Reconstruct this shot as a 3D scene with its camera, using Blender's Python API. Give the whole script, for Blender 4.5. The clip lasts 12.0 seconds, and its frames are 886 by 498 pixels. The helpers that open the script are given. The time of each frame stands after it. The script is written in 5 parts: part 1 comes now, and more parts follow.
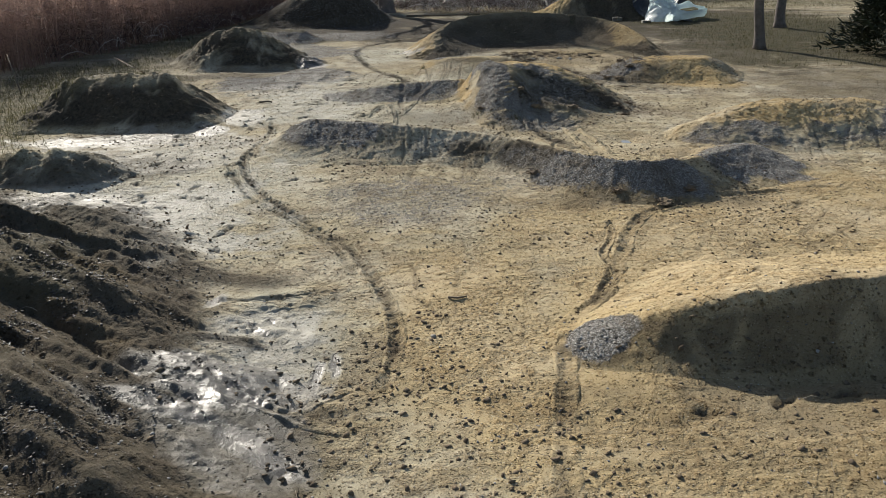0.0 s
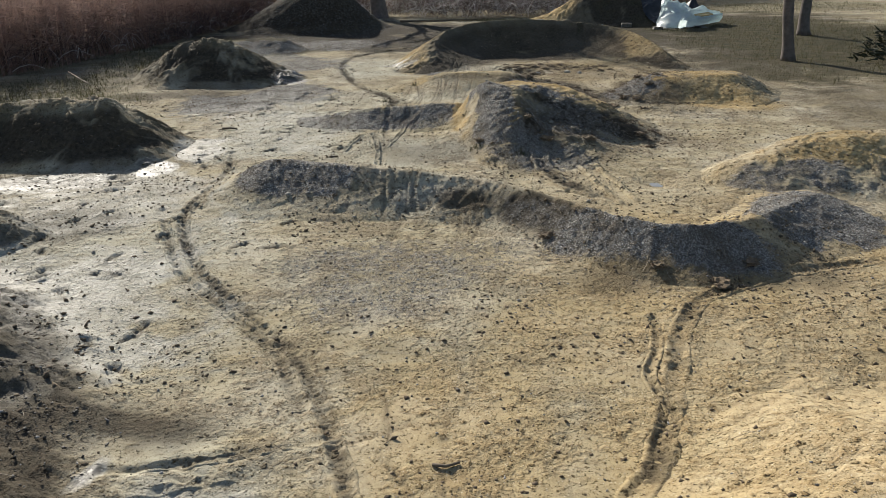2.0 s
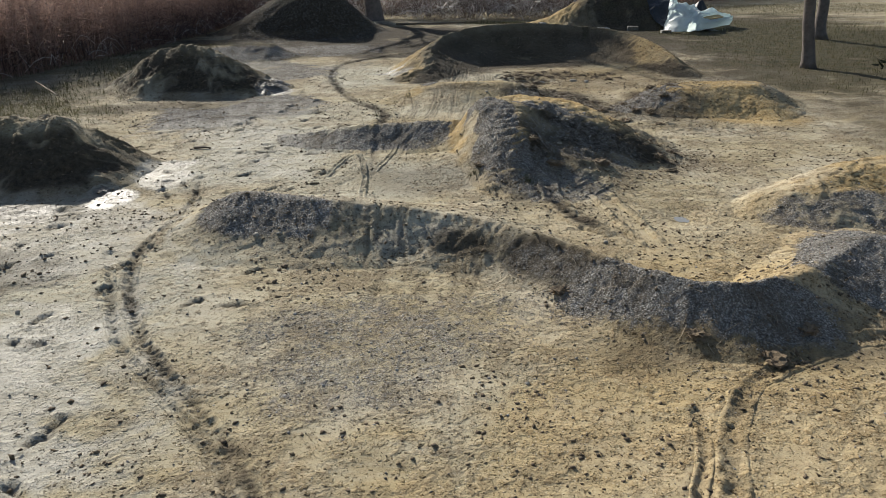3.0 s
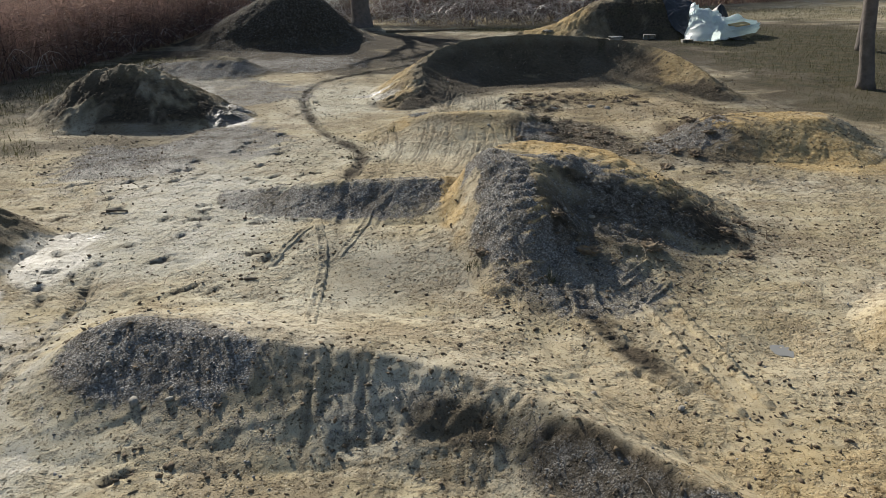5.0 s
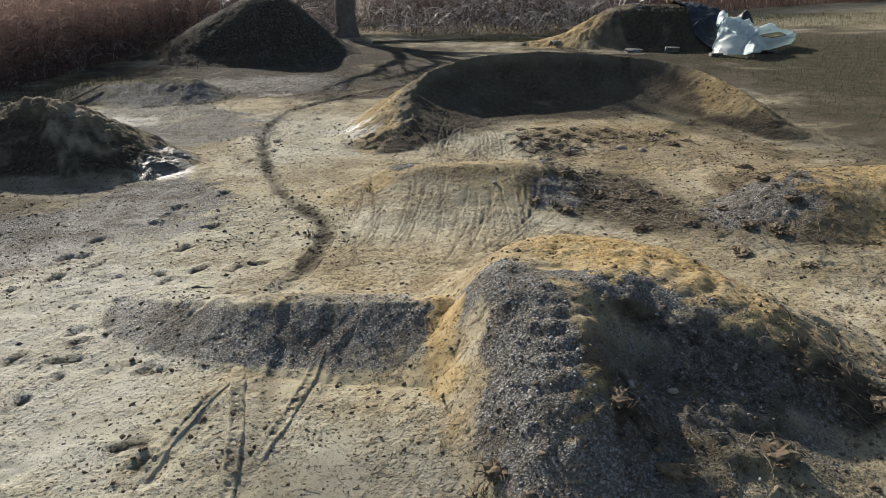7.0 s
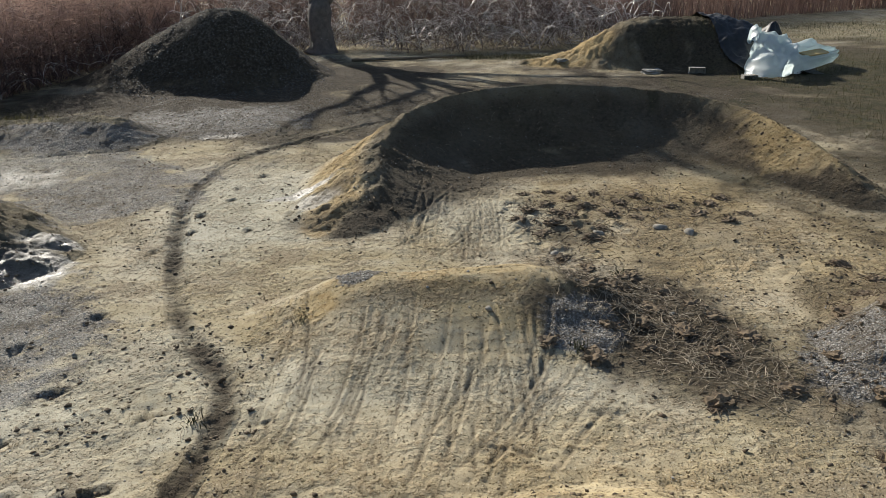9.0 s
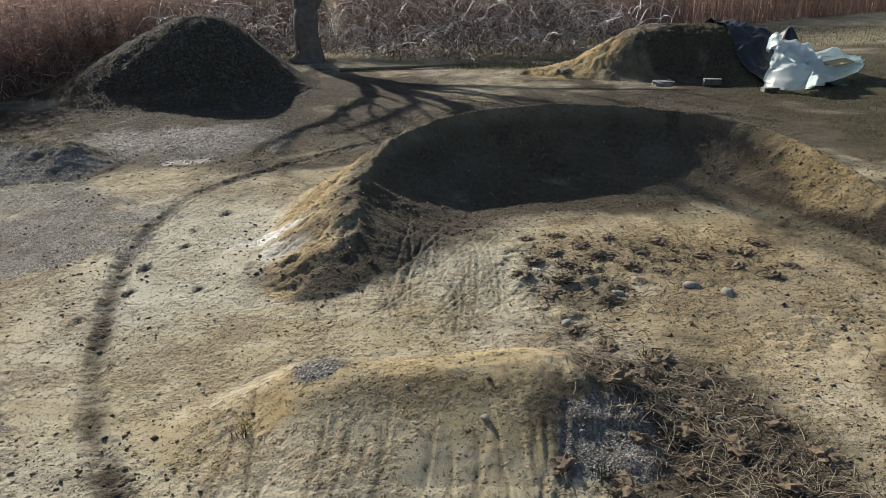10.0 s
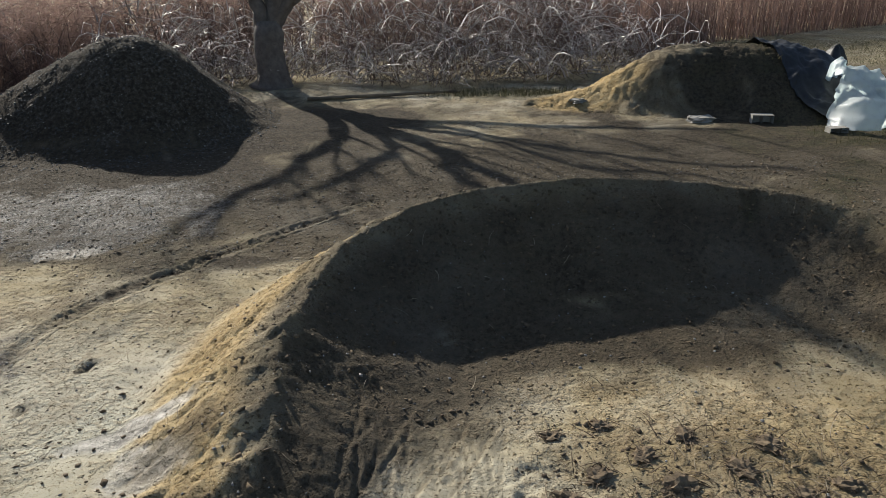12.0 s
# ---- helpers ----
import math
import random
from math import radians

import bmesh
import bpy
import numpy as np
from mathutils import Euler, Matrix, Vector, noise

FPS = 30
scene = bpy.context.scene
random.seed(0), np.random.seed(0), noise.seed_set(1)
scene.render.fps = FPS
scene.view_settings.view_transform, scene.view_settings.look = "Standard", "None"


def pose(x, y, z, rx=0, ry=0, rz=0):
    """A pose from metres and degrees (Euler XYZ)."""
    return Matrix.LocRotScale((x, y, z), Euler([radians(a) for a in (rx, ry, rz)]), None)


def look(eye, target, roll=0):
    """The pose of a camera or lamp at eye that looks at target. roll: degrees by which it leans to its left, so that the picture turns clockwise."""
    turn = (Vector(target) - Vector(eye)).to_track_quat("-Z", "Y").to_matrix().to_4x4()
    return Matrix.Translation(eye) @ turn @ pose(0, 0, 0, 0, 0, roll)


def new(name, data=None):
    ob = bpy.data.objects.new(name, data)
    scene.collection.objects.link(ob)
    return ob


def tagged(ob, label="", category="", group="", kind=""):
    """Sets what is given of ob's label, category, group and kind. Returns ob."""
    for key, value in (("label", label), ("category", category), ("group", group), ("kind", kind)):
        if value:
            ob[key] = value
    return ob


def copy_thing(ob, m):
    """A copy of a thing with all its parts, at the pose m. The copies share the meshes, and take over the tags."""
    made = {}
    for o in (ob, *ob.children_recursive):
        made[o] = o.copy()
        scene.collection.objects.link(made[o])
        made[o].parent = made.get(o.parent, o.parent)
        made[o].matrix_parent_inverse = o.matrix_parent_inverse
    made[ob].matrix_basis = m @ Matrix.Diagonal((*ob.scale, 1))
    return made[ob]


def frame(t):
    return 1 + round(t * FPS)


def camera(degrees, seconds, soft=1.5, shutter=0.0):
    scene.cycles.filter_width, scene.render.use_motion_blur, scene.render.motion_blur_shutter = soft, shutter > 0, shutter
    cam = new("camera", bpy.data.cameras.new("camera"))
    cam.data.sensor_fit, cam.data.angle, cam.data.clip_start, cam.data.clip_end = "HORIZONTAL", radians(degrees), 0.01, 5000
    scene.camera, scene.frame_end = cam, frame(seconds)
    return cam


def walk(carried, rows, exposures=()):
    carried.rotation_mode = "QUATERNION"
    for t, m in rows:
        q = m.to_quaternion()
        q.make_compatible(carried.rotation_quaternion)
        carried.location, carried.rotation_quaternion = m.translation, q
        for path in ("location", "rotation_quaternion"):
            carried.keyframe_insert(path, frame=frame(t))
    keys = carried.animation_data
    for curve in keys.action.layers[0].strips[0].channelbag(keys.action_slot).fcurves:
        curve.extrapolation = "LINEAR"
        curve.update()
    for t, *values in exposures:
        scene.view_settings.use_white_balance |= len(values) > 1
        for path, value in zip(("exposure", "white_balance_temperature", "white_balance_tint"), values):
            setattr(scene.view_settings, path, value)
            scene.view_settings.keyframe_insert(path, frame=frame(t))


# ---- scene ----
cam = camera(63.0, 12.0, 0.7)
METRES, EYE, TILT, LEAN, TURN = 21.2, 3.5, 0.0, 0.0, 0.0
ROWS = [
    (0.0, 0.0, 0.0, 0.0, -0.22, -22.8, 0.53),
    (0.5, 0.0009, 0.0306, 0.0007, -0.24, -22.79, 0.54),
    (1.0, 0.0028, 0.0605, 0.0001, -0.26, -22.77, 0.55),
    (1.5, 0.0047, 0.0928, -0.0001, -0.29, -22.77, 0.54),
    (2.0, 0.0065, 0.1271, 0.0005, -0.32, -22.78, 0.56),
    (2.5, 0.0078, 0.1635, 0.0008, -0.36, -22.79, 0.55),
    (3.0, 0.0103, 0.2023, 0.0006, -0.38, -22.82, 0.57),
    (5.0, 0.0164, 0.3695, 0.0009, -0.59, -22.91, 0.57),
    (5.5, 0.0189, 0.4136, 0.0013, -0.66, -22.94, 0.59),
    (6.0, 0.0202, 0.4563, 0.0027, -0.74, -22.93, 0.6),
    (6.5, 0.0205, 0.4987, 0.0025, -0.8, -22.94, 0.6),
    (7.0, 0.0219, 0.5432, 0.0014, -0.85, -22.95, 0.58),
    (9.0, 0.0384, 0.7229, 0.006, -1.09, -22.94, 0.75),
    (9.5, 0.042, 0.7649, 0.0058, -1.14, -22.91, 0.78),
    (10.0, 0.0457, 0.8071, 0.0065, -1.21, -22.9, 0.78),
    (10.5, 0.0498, 0.8515, 0.0067, -1.31, -22.91, 0.78),
    (11.0, 0.0534, 0.8989, 0.0082, -1.37, -22.9, 0.8),
    (11.5, 0.0559, 0.9482, 0.0099, -1.46, -22.89, 0.82),
    (12.0, 0.0597, 0.9977, 0.0102, -1.5, -22.87, 0.83),
]
walk(cam, [(t, pose(0, 0, EYE, TILT, LEAN, TURN) @ pose(METRES * x, METRES * y, METRES * z, 90 + pitch, roll, yaw)) for t, x, y, z, yaw, pitch, roll in ROWS])

# ---- light: low winter sun, ahead and to the left ----
SUN_FROM = Vector((-0.51, 0.86, 0)).normalized()
SUN_ELEVATION = radians(27)
world = bpy.data.worlds.new("sky")
scene.world = world
world.use_nodes = True
sky = world.node_tree.nodes.new("ShaderNodeTexSky")
sky.sky_type, sky.sun_disc = "NISHITA", False
sky.sun_elevation, sky.sun_rotation = SUN_ELEVATION, math.atan2(SUN_FROM.x, SUN_FROM.y)
back = world.node_tree.nodes["Background"]
back.inputs["Strength"].default_value = 0.087
world.node_tree.links.new(sky.outputs[0], back.inputs["Color"])
sun_data = bpy.data.lights.new("sun", "SUN")
sun_data.energy, sun_data.angle, sun_data.color = 4.9, radians(0.8), (1.0, 0.945, 0.84)
sun = new("sun", sun_data)
sun.matrix_world = look(SUN_FROM * 50 * math.cos(SUN_ELEVATION) + Vector((0, 0, 50 * math.sin(SUN_ELEVATION))), (0, 0, 0))
scene.view_settings.exposure = 0.36


# ---- materials ----
class Nodes:
    """A small helper round one material's node tree."""

    def __init__(self, name):
        self.mat = bpy.data.materials.new(name)
        self.mat.use_nodes = True
        self.tree = self.mat.node_tree
        self.bsdf = self.tree.nodes["Principled BSDF"]

    def add(self, kind, **values):
        n = self.tree.nodes.new(kind)
        for key, value in values.items():
            self.put(n.inputs[key.replace("_", " ")], value)
        return n

    def put(self, socket, value):
        if isinstance(value, bpy.types.NodeSocket):
            self.tree.links.new(value, socket)
        elif isinstance(value, tuple) and len(value) == 3 and socket.type == "RGBA":
            socket.default_value = (*value, 1)
        else:
            socket.default_value = value

    def where(self):
        return self.add("ShaderNodeNewGeometry").outputs["Position"]

    def noise(self, scale, detail=3.0, rough=0.55, vector=None):
        n = self.add("ShaderNodeTexNoise", Scale=scale, Detail=detail, Roughness=rough)
        self.put(n.inputs["Vector"], vector or self.where())
        return n.outputs["Fac"]

    def cells(self, scale, feature="F1", vector=None):
        n = self.add("ShaderNodeTexVoronoi", Scale=scale)
        n.feature = feature
        self.put(n.inputs["Vector"], vector or self.where())
        return n

    def stretched(self, scale, turn):
        """Positions turned about the vertical and stretched."""
        n = self.add("ShaderNodeMapping")
        self.put(n.inputs["Vector"], self.where())
        n.inputs["Rotation"].default_value = (0, 0, turn)
        n.inputs["Scale"].default_value = scale
        return n.outputs[0]

    def attr(self, name):
        n = self.add("ShaderNodeAttribute")
        n.attribute_name = name
        return n.outputs["Fac"]

    def ramp(self, value, low, high, out_low=0.0, out_high=1.0):
        n = self.add("ShaderNodeMapRange")
        self.put(n.inputs[0], value)
        for i, v in enumerate((low, high, out_low, out_high)):
            self.put(n.inputs[1 + i], v)
        return n.outputs[0]

    def mix(self, a, b, fac, blend="MIX"):
        n = self.add("ShaderNodeMix")
        n.data_type, n.blend_type = "RGBA", blend
        self.put(n.inputs[0], fac)
        self.put(n.inputs[6], a)
        self.put(n.inputs[7], b)
        return n.outputs[2]

    def sum(self, a, b, op="ADD"):
        n = self.add("ShaderNodeMath")
        n.operation = op
        self.put(n.inputs[0], a)
        self.put(n.inputs[1], b)
        return n.outputs[0]

    def finish(self, colour, roughness, height=None, distance=0.01, strength=1.0, specular=0.5):
        self.put(self.bsdf.inputs["Base Color"], colour)
        self.put(self.bsdf.inputs["Roughness"], roughness)
        self.put(self.bsdf.inputs["Specular IOR Level"], specular)
        if height is not None:
            b = self.add("ShaderNodeBump", Strength=strength, Distance=distance, Height=height)
            self.put(self.bsdf.inputs["Normal"], b.outputs[0])
        return self.mat


def ground_material():
    n = Nodes("packed_earth")
    big, mid, fine, grit = n.noise(0.5, 4), n.noise(2.6, 4, 0.6), n.noise(13, 5, 0.62), n.noise(95, 3, 0.6)
    worn = n.noise(1.15, 5, 0.68)
    streak = n.noise(1.0, 5, 0.7, n.stretched((0.8, 4.2, 1.0), 0.5))
    crumbly = n.ramp(n.sum(worn, n.ramp(fine, 0.3, 0.7, -0.09, 0.09)), 0.44, 0.62)
    # positions shaken a little, so that crumbs are not round
    shake = n.add("ShaderNodeTexNoise", Scale=38.0, Detail=2.0)
    n.put(shake.inputs["Vector"], n.where())
    moved = n.add("ShaderNodeVectorMath")
    moved.operation = "MULTIPLY_ADD"
    n.put(moved.inputs[0], shake.outputs["Color"])
    moved.inputs[1].default_value = (0.04, 0.04, 0.04)
    n.put(moved.inputs[2], n.where())
    # swept sand, browner where it is broken up
    sand = n.mix((0.47, 0.405, 0.265), (0.365, 0.30, 0.18), n.ramp(mid, 0.36, 0.66))
    sand = n.mix(sand, (0.54, 0.495, 0.40), n.ramp(big, 0.45, 0.68, 0, 0.8))
    sand = n.mix(sand, (0.52, 0.47, 0.355), n.ramp(streak, 0.5, 0.66, 0, 0.6))
    sand = n.mix(sand, (0.27, 0.215, 0.14), n.sum(crumbly, 0.7, "MULTIPLY"))
    sand = n.mix(sand, (0.20, 0.16, 0.105), n.ramp(fine, 0.55, 0.68, 0, 0.65))
    sand = n.mix(sand, n.mix((0.545, 0.52, 0.415), (0.45, 0.42, 0.325), n.ramp(mid, 0.35, 0.65)), n.sum(n.attr("pale"), n.ramp(fine, 0.5, 0.68, 1.0, 0.3), "MULTIPLY"))
    ochre = n.mix((0.53, 0.385, 0.18), (0.35, 0.23, 0.09), n.ramp(fine, 0.36, 0.66))
    ochre = n.mix(ochre, (0.56, 0.445, 0.25), n.ramp(mid, 0.5, 0.66, 0, 0.6))
    col = n.mix(sand, ochre, n.attr("ochre"))
    # dark earth colour; also stands in for shade on some slopes and ground
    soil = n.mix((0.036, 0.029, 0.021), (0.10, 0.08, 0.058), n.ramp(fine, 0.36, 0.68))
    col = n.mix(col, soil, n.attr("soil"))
    # gravel: grey stones with dark gaps, thinning out at the edges
    stones, small = n.cells(48, "F1", moved.outputs[0]), n.cells(120)
    stone_col = n.mix((0.26, 0.25, 0.235), (0.60, 0.58, 0.545), n.ramp(stones.outputs["Color"], 0.2, 0.85))
    stone_col = n.mix(stone_col, (0.70, 0.68, 0.64), n.ramp(small.outputs["Color"], 0.80, 0.86, 0, 0.8))
    stone_col = n.mix(stone_col, (0.085, 0.073, 0.058), n.ramp(stones.outputs["Distance"], 0.36, 0.66, 0, 0.8))
    stone_col = n.mix(stone_col, (0.13, 0.105, 0.075), n.ramp(mid, 0.45, 0.66, 0, 0.65))
    gravel = n.attr("gravel")
    broken = n.ramp(n.sum(n.sum(gravel, 0.5), n.sum(fine, grit, "MULTIPLY"), "ADD"), 0.95, 1.15)
    broken = n.sum(broken, n.ramp(gravel, 0.0, 0.15), "MULTIPLY")
    col = n.mix(col, stone_col, broken)
    grass = n.mix((0.05, 0.055, 0.025), (0.125, 0.105, 0.06), n.ramp(mid, 0.35, 0.65))
    col = n.mix(col, grass, n.sum(n.attr("grass"), n.ramp(fine, 0.3, 0.6), "MULTIPLY"))
    # wet silt and mud
    wet = n.sum(n.attr("wet"), n.ramp(mid, 0.3, 0.7, 0.12, -0.12))
    silt = n.mix((0.34, 0.32, 0.27), (0.50, 0.475, 0.41), n.ramp(fine, 0.35, 0.65))
    col = n.mix(col, silt, n.sum(n.ramp(wet, 0.2, 0.5, 0, 0.7), n.ramp(n.attr("soil"), 0.3, 0.8, 1, 0.15), "MULTIPLY"))
    mud = n.mix((0.06, 0.053, 0.042), (0.125, 0.112, 0.09), n.ramp(fine, 0.35, 0.65))
    col = n.mix(col, mud, n.ramp(wet, 0.55, 0.75, 0, 0.85))
    # crumbs of three sizes, gathered where the ground is broken
    dry = n.sum(n.ramp(wet, 0.35, 0.6, 1.0, 0.45), n.ramp(n.attr("soil"), 0.3, 0.9, 1, 0.6), "MULTIPLY")
    gather = n.ramp(crumbly, 0, 1, -0.05, 0.13)
    h = n.sum(n.sum(fine, n.ramp(crumbly, 0, 1, 0.05, 0.42), "MULTIPLY"), n.sum(grit, 0.12, "MULTIPLY"))
    h = n.sum(h, n.sum(n.noise(4.5, 2, 0.5), n.ramp(crumbly, 0, 1, 0.3, 0.9), "MULTIPLY"))
    for scale, least, tall, dark in ((12, 0.78, 1.0, 0.55), (24, 0.66, 0.8, 0.7), (44, 0.57, 0.5, 0.8), (85, 0.55, 0.28, 0.75)):
        c = n.cells(scale, "F1", moved.outputs[0])
        one = n.sum(n.ramp(c.outputs["Distance"], 0.17, 0.33, 1, 0), n.ramp(n.sum(c.outputs["Color"], gather), least, least + 0.03), "MULTIPLY")
        col = n.mix(col, (0.33, 0.285, 0.225), n.sum(n.sum(one, dry, "MULTIPLY"), dark, "MULTIPLY"), "MULTIPLY")
        h = n.sum(h, n.sum(one, tall, "MULTIPLY"))
    col = n.mix(col, (0.55, 0.5, 0.42), n.ramp(grit, 0.5, 0.68, 0.0, 0.55), "MULTIPLY")
    # pale dry flecks
    flecks = n.cells(64)
    fleck = n.sum(n.ramp(flecks.outputs["Distance"], 0.2, 0.34, 1, 0), n.ramp(flecks.outputs["Color"], 0.74, 0.78), "MULTIPLY")
    col = n.mix(col, (0.64, 0.59, 0.49), n.sum(n.sum(fleck, 0.7, "MULTIPLY"), n.ramp(n.attr("soil"), 0.1, 0.9, 1, 0.1), "MULTIPLY"))
    slick = n.ramp(n.sum(wet, n.ramp(fine, 0.3, 0.7, -0.14, 0.14)), 0.3, 1.1)
    rough = n.ramp(slick, 0, 1, 0.95, 0.24)
    h = n.sum(h, n.sum(n.ramp(n.attr("soil"), 0.2, 0.95, 0, 0.7), n.noise(30, 5, 0.7), "MULTIPLY"))
    h = n.sum(h, n.sum(streak, 0.08, "MULTIPLY"))
    pebble = n.ramp(stones.outputs["Distance"], 0.0, 0.6, 1.0, 0.0)
    h = n.sum(h, n.sum(n.sum(pebble, broken, "MULTIPLY"), 0.8, "MULTIPLY"))
    h = n.sum(h, n.ramp(wet, 0.3, 0.95, 1.0, 0.2), "MULTIPLY")
    return n.finish(col, rough, h, 0.034, 1.0, n.ramp(slick, 0, 1, 0.12, 0.7))


def plain(name, a, b, scale, roughness, bump=0.004, specular=0.4, island=0.0, metallic=0.0):
    """A two-colour mottled surface with its own relief."""
    n = Nodes(name)
    local = n.add("ShaderNodeTexCoord").outputs["Object"]
    f, g = n.noise(scale, 5, 0.65, local), n.noise(scale * 7, 4, 0.6, local)
    col = n.mix(a, b, n.ramp(f, 0.32, 0.68))
    col = n.mix(col, tuple(0.45 * c for c in a), n.ramp(g, 0.55, 0.8, 0, 0.6))
    if island:
        r = n.add("ShaderNodeNewGeometry").outputs["Random Per Island"]
        col = n.mix(col, (0, 0, 0), n.ramp(r, 0, 1, 0, island))
    n.bsdf.inputs["Metallic"].default_value = metallic
    return n.finish(col, n.ramp(g, 0.2, 0.8, roughness - 0.08, roughness + 0.08), n.sum(f, n.sum(g, 0.5, "MULTIPLY")), bump, 0.8, specular)


EARTH = ground_material()
PEBBLE = plain("grey_pebbles", (0.36, 0.35, 0.33), (0.20, 0.19, 0.178), 30, 0.6, 0.003, island=0.85)
DARK_GRAVEL = plain("dark_gravel", (0.15, 0.145, 0.135), (0.075, 0.07, 0.065), 30, 0.7, 0.003, island=0.7)
CLOD = plain("dark_clods", (0.22, 0.165, 0.105), (0.12, 0.09, 0.06), 25, 0.95, 0.006, island=0.5)
WET_LUMP = plain("wet_mud_lumps", (0.085, 0.07, 0.054), (0.04, 0.033, 0.026), 25, 0.5, 0.006, island=0.5)
PEBBLE_STONE = plain("bedded_stone", (0.40, 0.385, 0.355), (0.22, 0.21, 0.195), 3, 0.7, 0.004)
STONE = plain("field_stone", (0.33, 0.305, 0.255), (0.21, 0.195, 0.165), 9, 0.8, 0.01)
CONCRETE = plain("weathered_concrete", (0.36, 0.34, 0.31), (0.25, 0.24, 0.21), 8, 0.9, 0.006)
BARK = plain("grey_bark", (0.18, 0.152, 0.135), (0.095, 0.08, 0.07), 5, 0.95, 0.03)
REED = plain("dry_reed", (0.48, 0.345, 0.30), (0.28, 0.19, 0.165), 0.8, 0.8, 0.002, island=0.7)
BRAMBLE = plain("dead_bramble_stems", (0.17, 0.10, 0.085), (0.08, 0.046, 0.04), 2.0, 0.55, 0.002, island=0.7)
CANE = plain("pale_dead_canes", (0.80, 0.75, 0.72), (0.55, 0.47, 0.44), 2.0, 0.4, 0.002, island=0.55)
STRAW = plain("dry_weed_stalks", (0.52, 0.44, 0.32), (0.28, 0.22, 0.15), 3.0, 0.6, 0.002, island=0.55)
GRASS = plain("winter_grass", (0.07, 0.072, 0.034), (0.12, 0.098, 0.058), 2.0, 0.8, 0.002, island=0.6)
NEEDLES = plain("conifer_needles", (0.03, 0.045, 0.02), (0.05, 0.05, 0.025), 3.0, 0.7, 0.002, island=0.6)


def let_through(material, colour, share):
    """Thin dry leaves let some light through."""
    tree_ = material.node_tree
    out, bsdf = tree_.nodes["Material Output"], tree_.nodes["Principled BSDF"]
    glow, mixer = tree_.nodes.new("ShaderNodeBsdfTranslucent"), tree_.nodes.new("ShaderNodeMixShader")
    glow.inputs["Color"].default_value = (*colour, 1)
    mixer.inputs[0].default_value = share
    tree_.links.new(bsdf.outputs[0], mixer.inputs[1])
    tree_.links.new(glow.outputs[0], mixer.inputs[2])
    tree_.links.new(mixer.outputs[0], out.inputs["Surface"])


let_through(REED, (0.36, 0.25, 0.21), 0.4)
let_through(GRASS, (0.16, 0.15, 0.07), 0.25)
WHITE_SHEET = plain("white_plastic_sheet", (0.80, 0.84, 0.84), (0.68, 0.75, 0.76), 1.5, 0.38, 0.01, 0.5)
BLACK_SHEET = plain("black_plastic_sheet", (0.018, 0.02, 0.024), (0.03, 0.031, 0.033), 1.5, 0.5, 0.015, 0.4)
WOOD = plain("weathered_wood", (0.20, 0.155, 0.105), (0.10, 0.08, 0.06), 4, 0.85, 0.006)
let_through(WHITE_SHEET, (0.80, 0.92, 0.92), 0.5)
YELLOW_FOAM = plain("yellowed_board", (0.55, 0.40, 0.18), (0.45, 0.33, 0.15), 6, 0.7, 0.004)


def water_material():
    n = Nodes("muddy_sky_water")
    # pale base colour stands in for reflected sky over the muddy water
    return n.finish((0.26, 0.25, 0.22), 0.06, n.noise(12, 2), 0.002, 0.3, 0.5)


WATER = water_material()

# ---- shape of the land ----
rng = np.random.default_rng(7)
LATTICE = rng.random((8, 256, 256)).astype(np.float32)


def vnoise(x, y, size, layer):
    """Smooth value noise of about -1..1 with features of that size in metres."""
    u, v = x / size + 77.3 * layer, y / size + 31.7 * layer
    i, j = np.floor(u).astype(np.int64), np.floor(v).astype(np.int64)
    a, b = u - i, v - j
    a, b = a * a * (3 - 2 * a), b * b * (3 - 2 * b)
    t, i1, j1 = LATTICE[layer % 8], (i + 1) & 255, (j + 1) & 255
    i, j = i & 255, j & 255
    return 2 * ((t[i, j] * (1 - a) + t[i1, j] * a) * (1 - b) + (t[i, j1] * (1 - a) + t[i1, j1] * a) * b) - 1


def fbm(x, y, size, octaves, layer, gain=0.5):
    total, amp = 0, 1.0
    x, y = x + 0.45 * size * vnoise(x, y, size * 0.7, layer + 5), y + 0.45 * size * vnoise(x, y, size * 0.7, layer + 6)
    for k in range(octaves):
        c, s = math.cos(0.5 + 0.9 * k), math.sin(0.5 + 0.9 * k)
        total = total + amp * vnoise(c * x - s * y, s * x + c * y, size / 2 ** k, layer + k)
        amp *= gain
    return total


def smooth(v, low, high):
    u = np.clip((v - low) / (high - low), 0, 1)
    return u * u * (3 - 2 * u)


def along(points, x, y):
    """Distance to a line of points, its side (-1 to 1: right to left of the way), the length walked, and the line's further values there."""
    best = np.full(x.shape, 1e9)
    side, walked = np.zeros(x.shape), np.zeros(x.shape)
    extra = [np.zeros(x.shape) for _ in points[0][2:]]
    done = 0.0
    for p, q in zip(points[:-1], points[1:]):
        ex, ey = q[0] - p[0], q[1] - p[1]
        length = math.hypot(ex, ey)
        s = np.clip(((x - p[0]) * ex + (y - p[1]) * ey) / length ** 2, 0, 1)
        dx, dy = x - p[0] - s * ex, y - p[1] - s * ey
        d = np.hypot(dx, dy)
        near = d < best
        best = np.where(near, d, best)
        side = np.where(near, (ex * dy - ey * dx) / (length * np.maximum(d, 1e-6)), side)
        walked = np.where(near, done + s * length, walked)
        for k in range(len(extra)):
            extra[k] = np.where(near, p[2 + k] + s * (q[2 + k] - p[2 + k]), extra[k])
        done += length
    return best, side, walked, extra


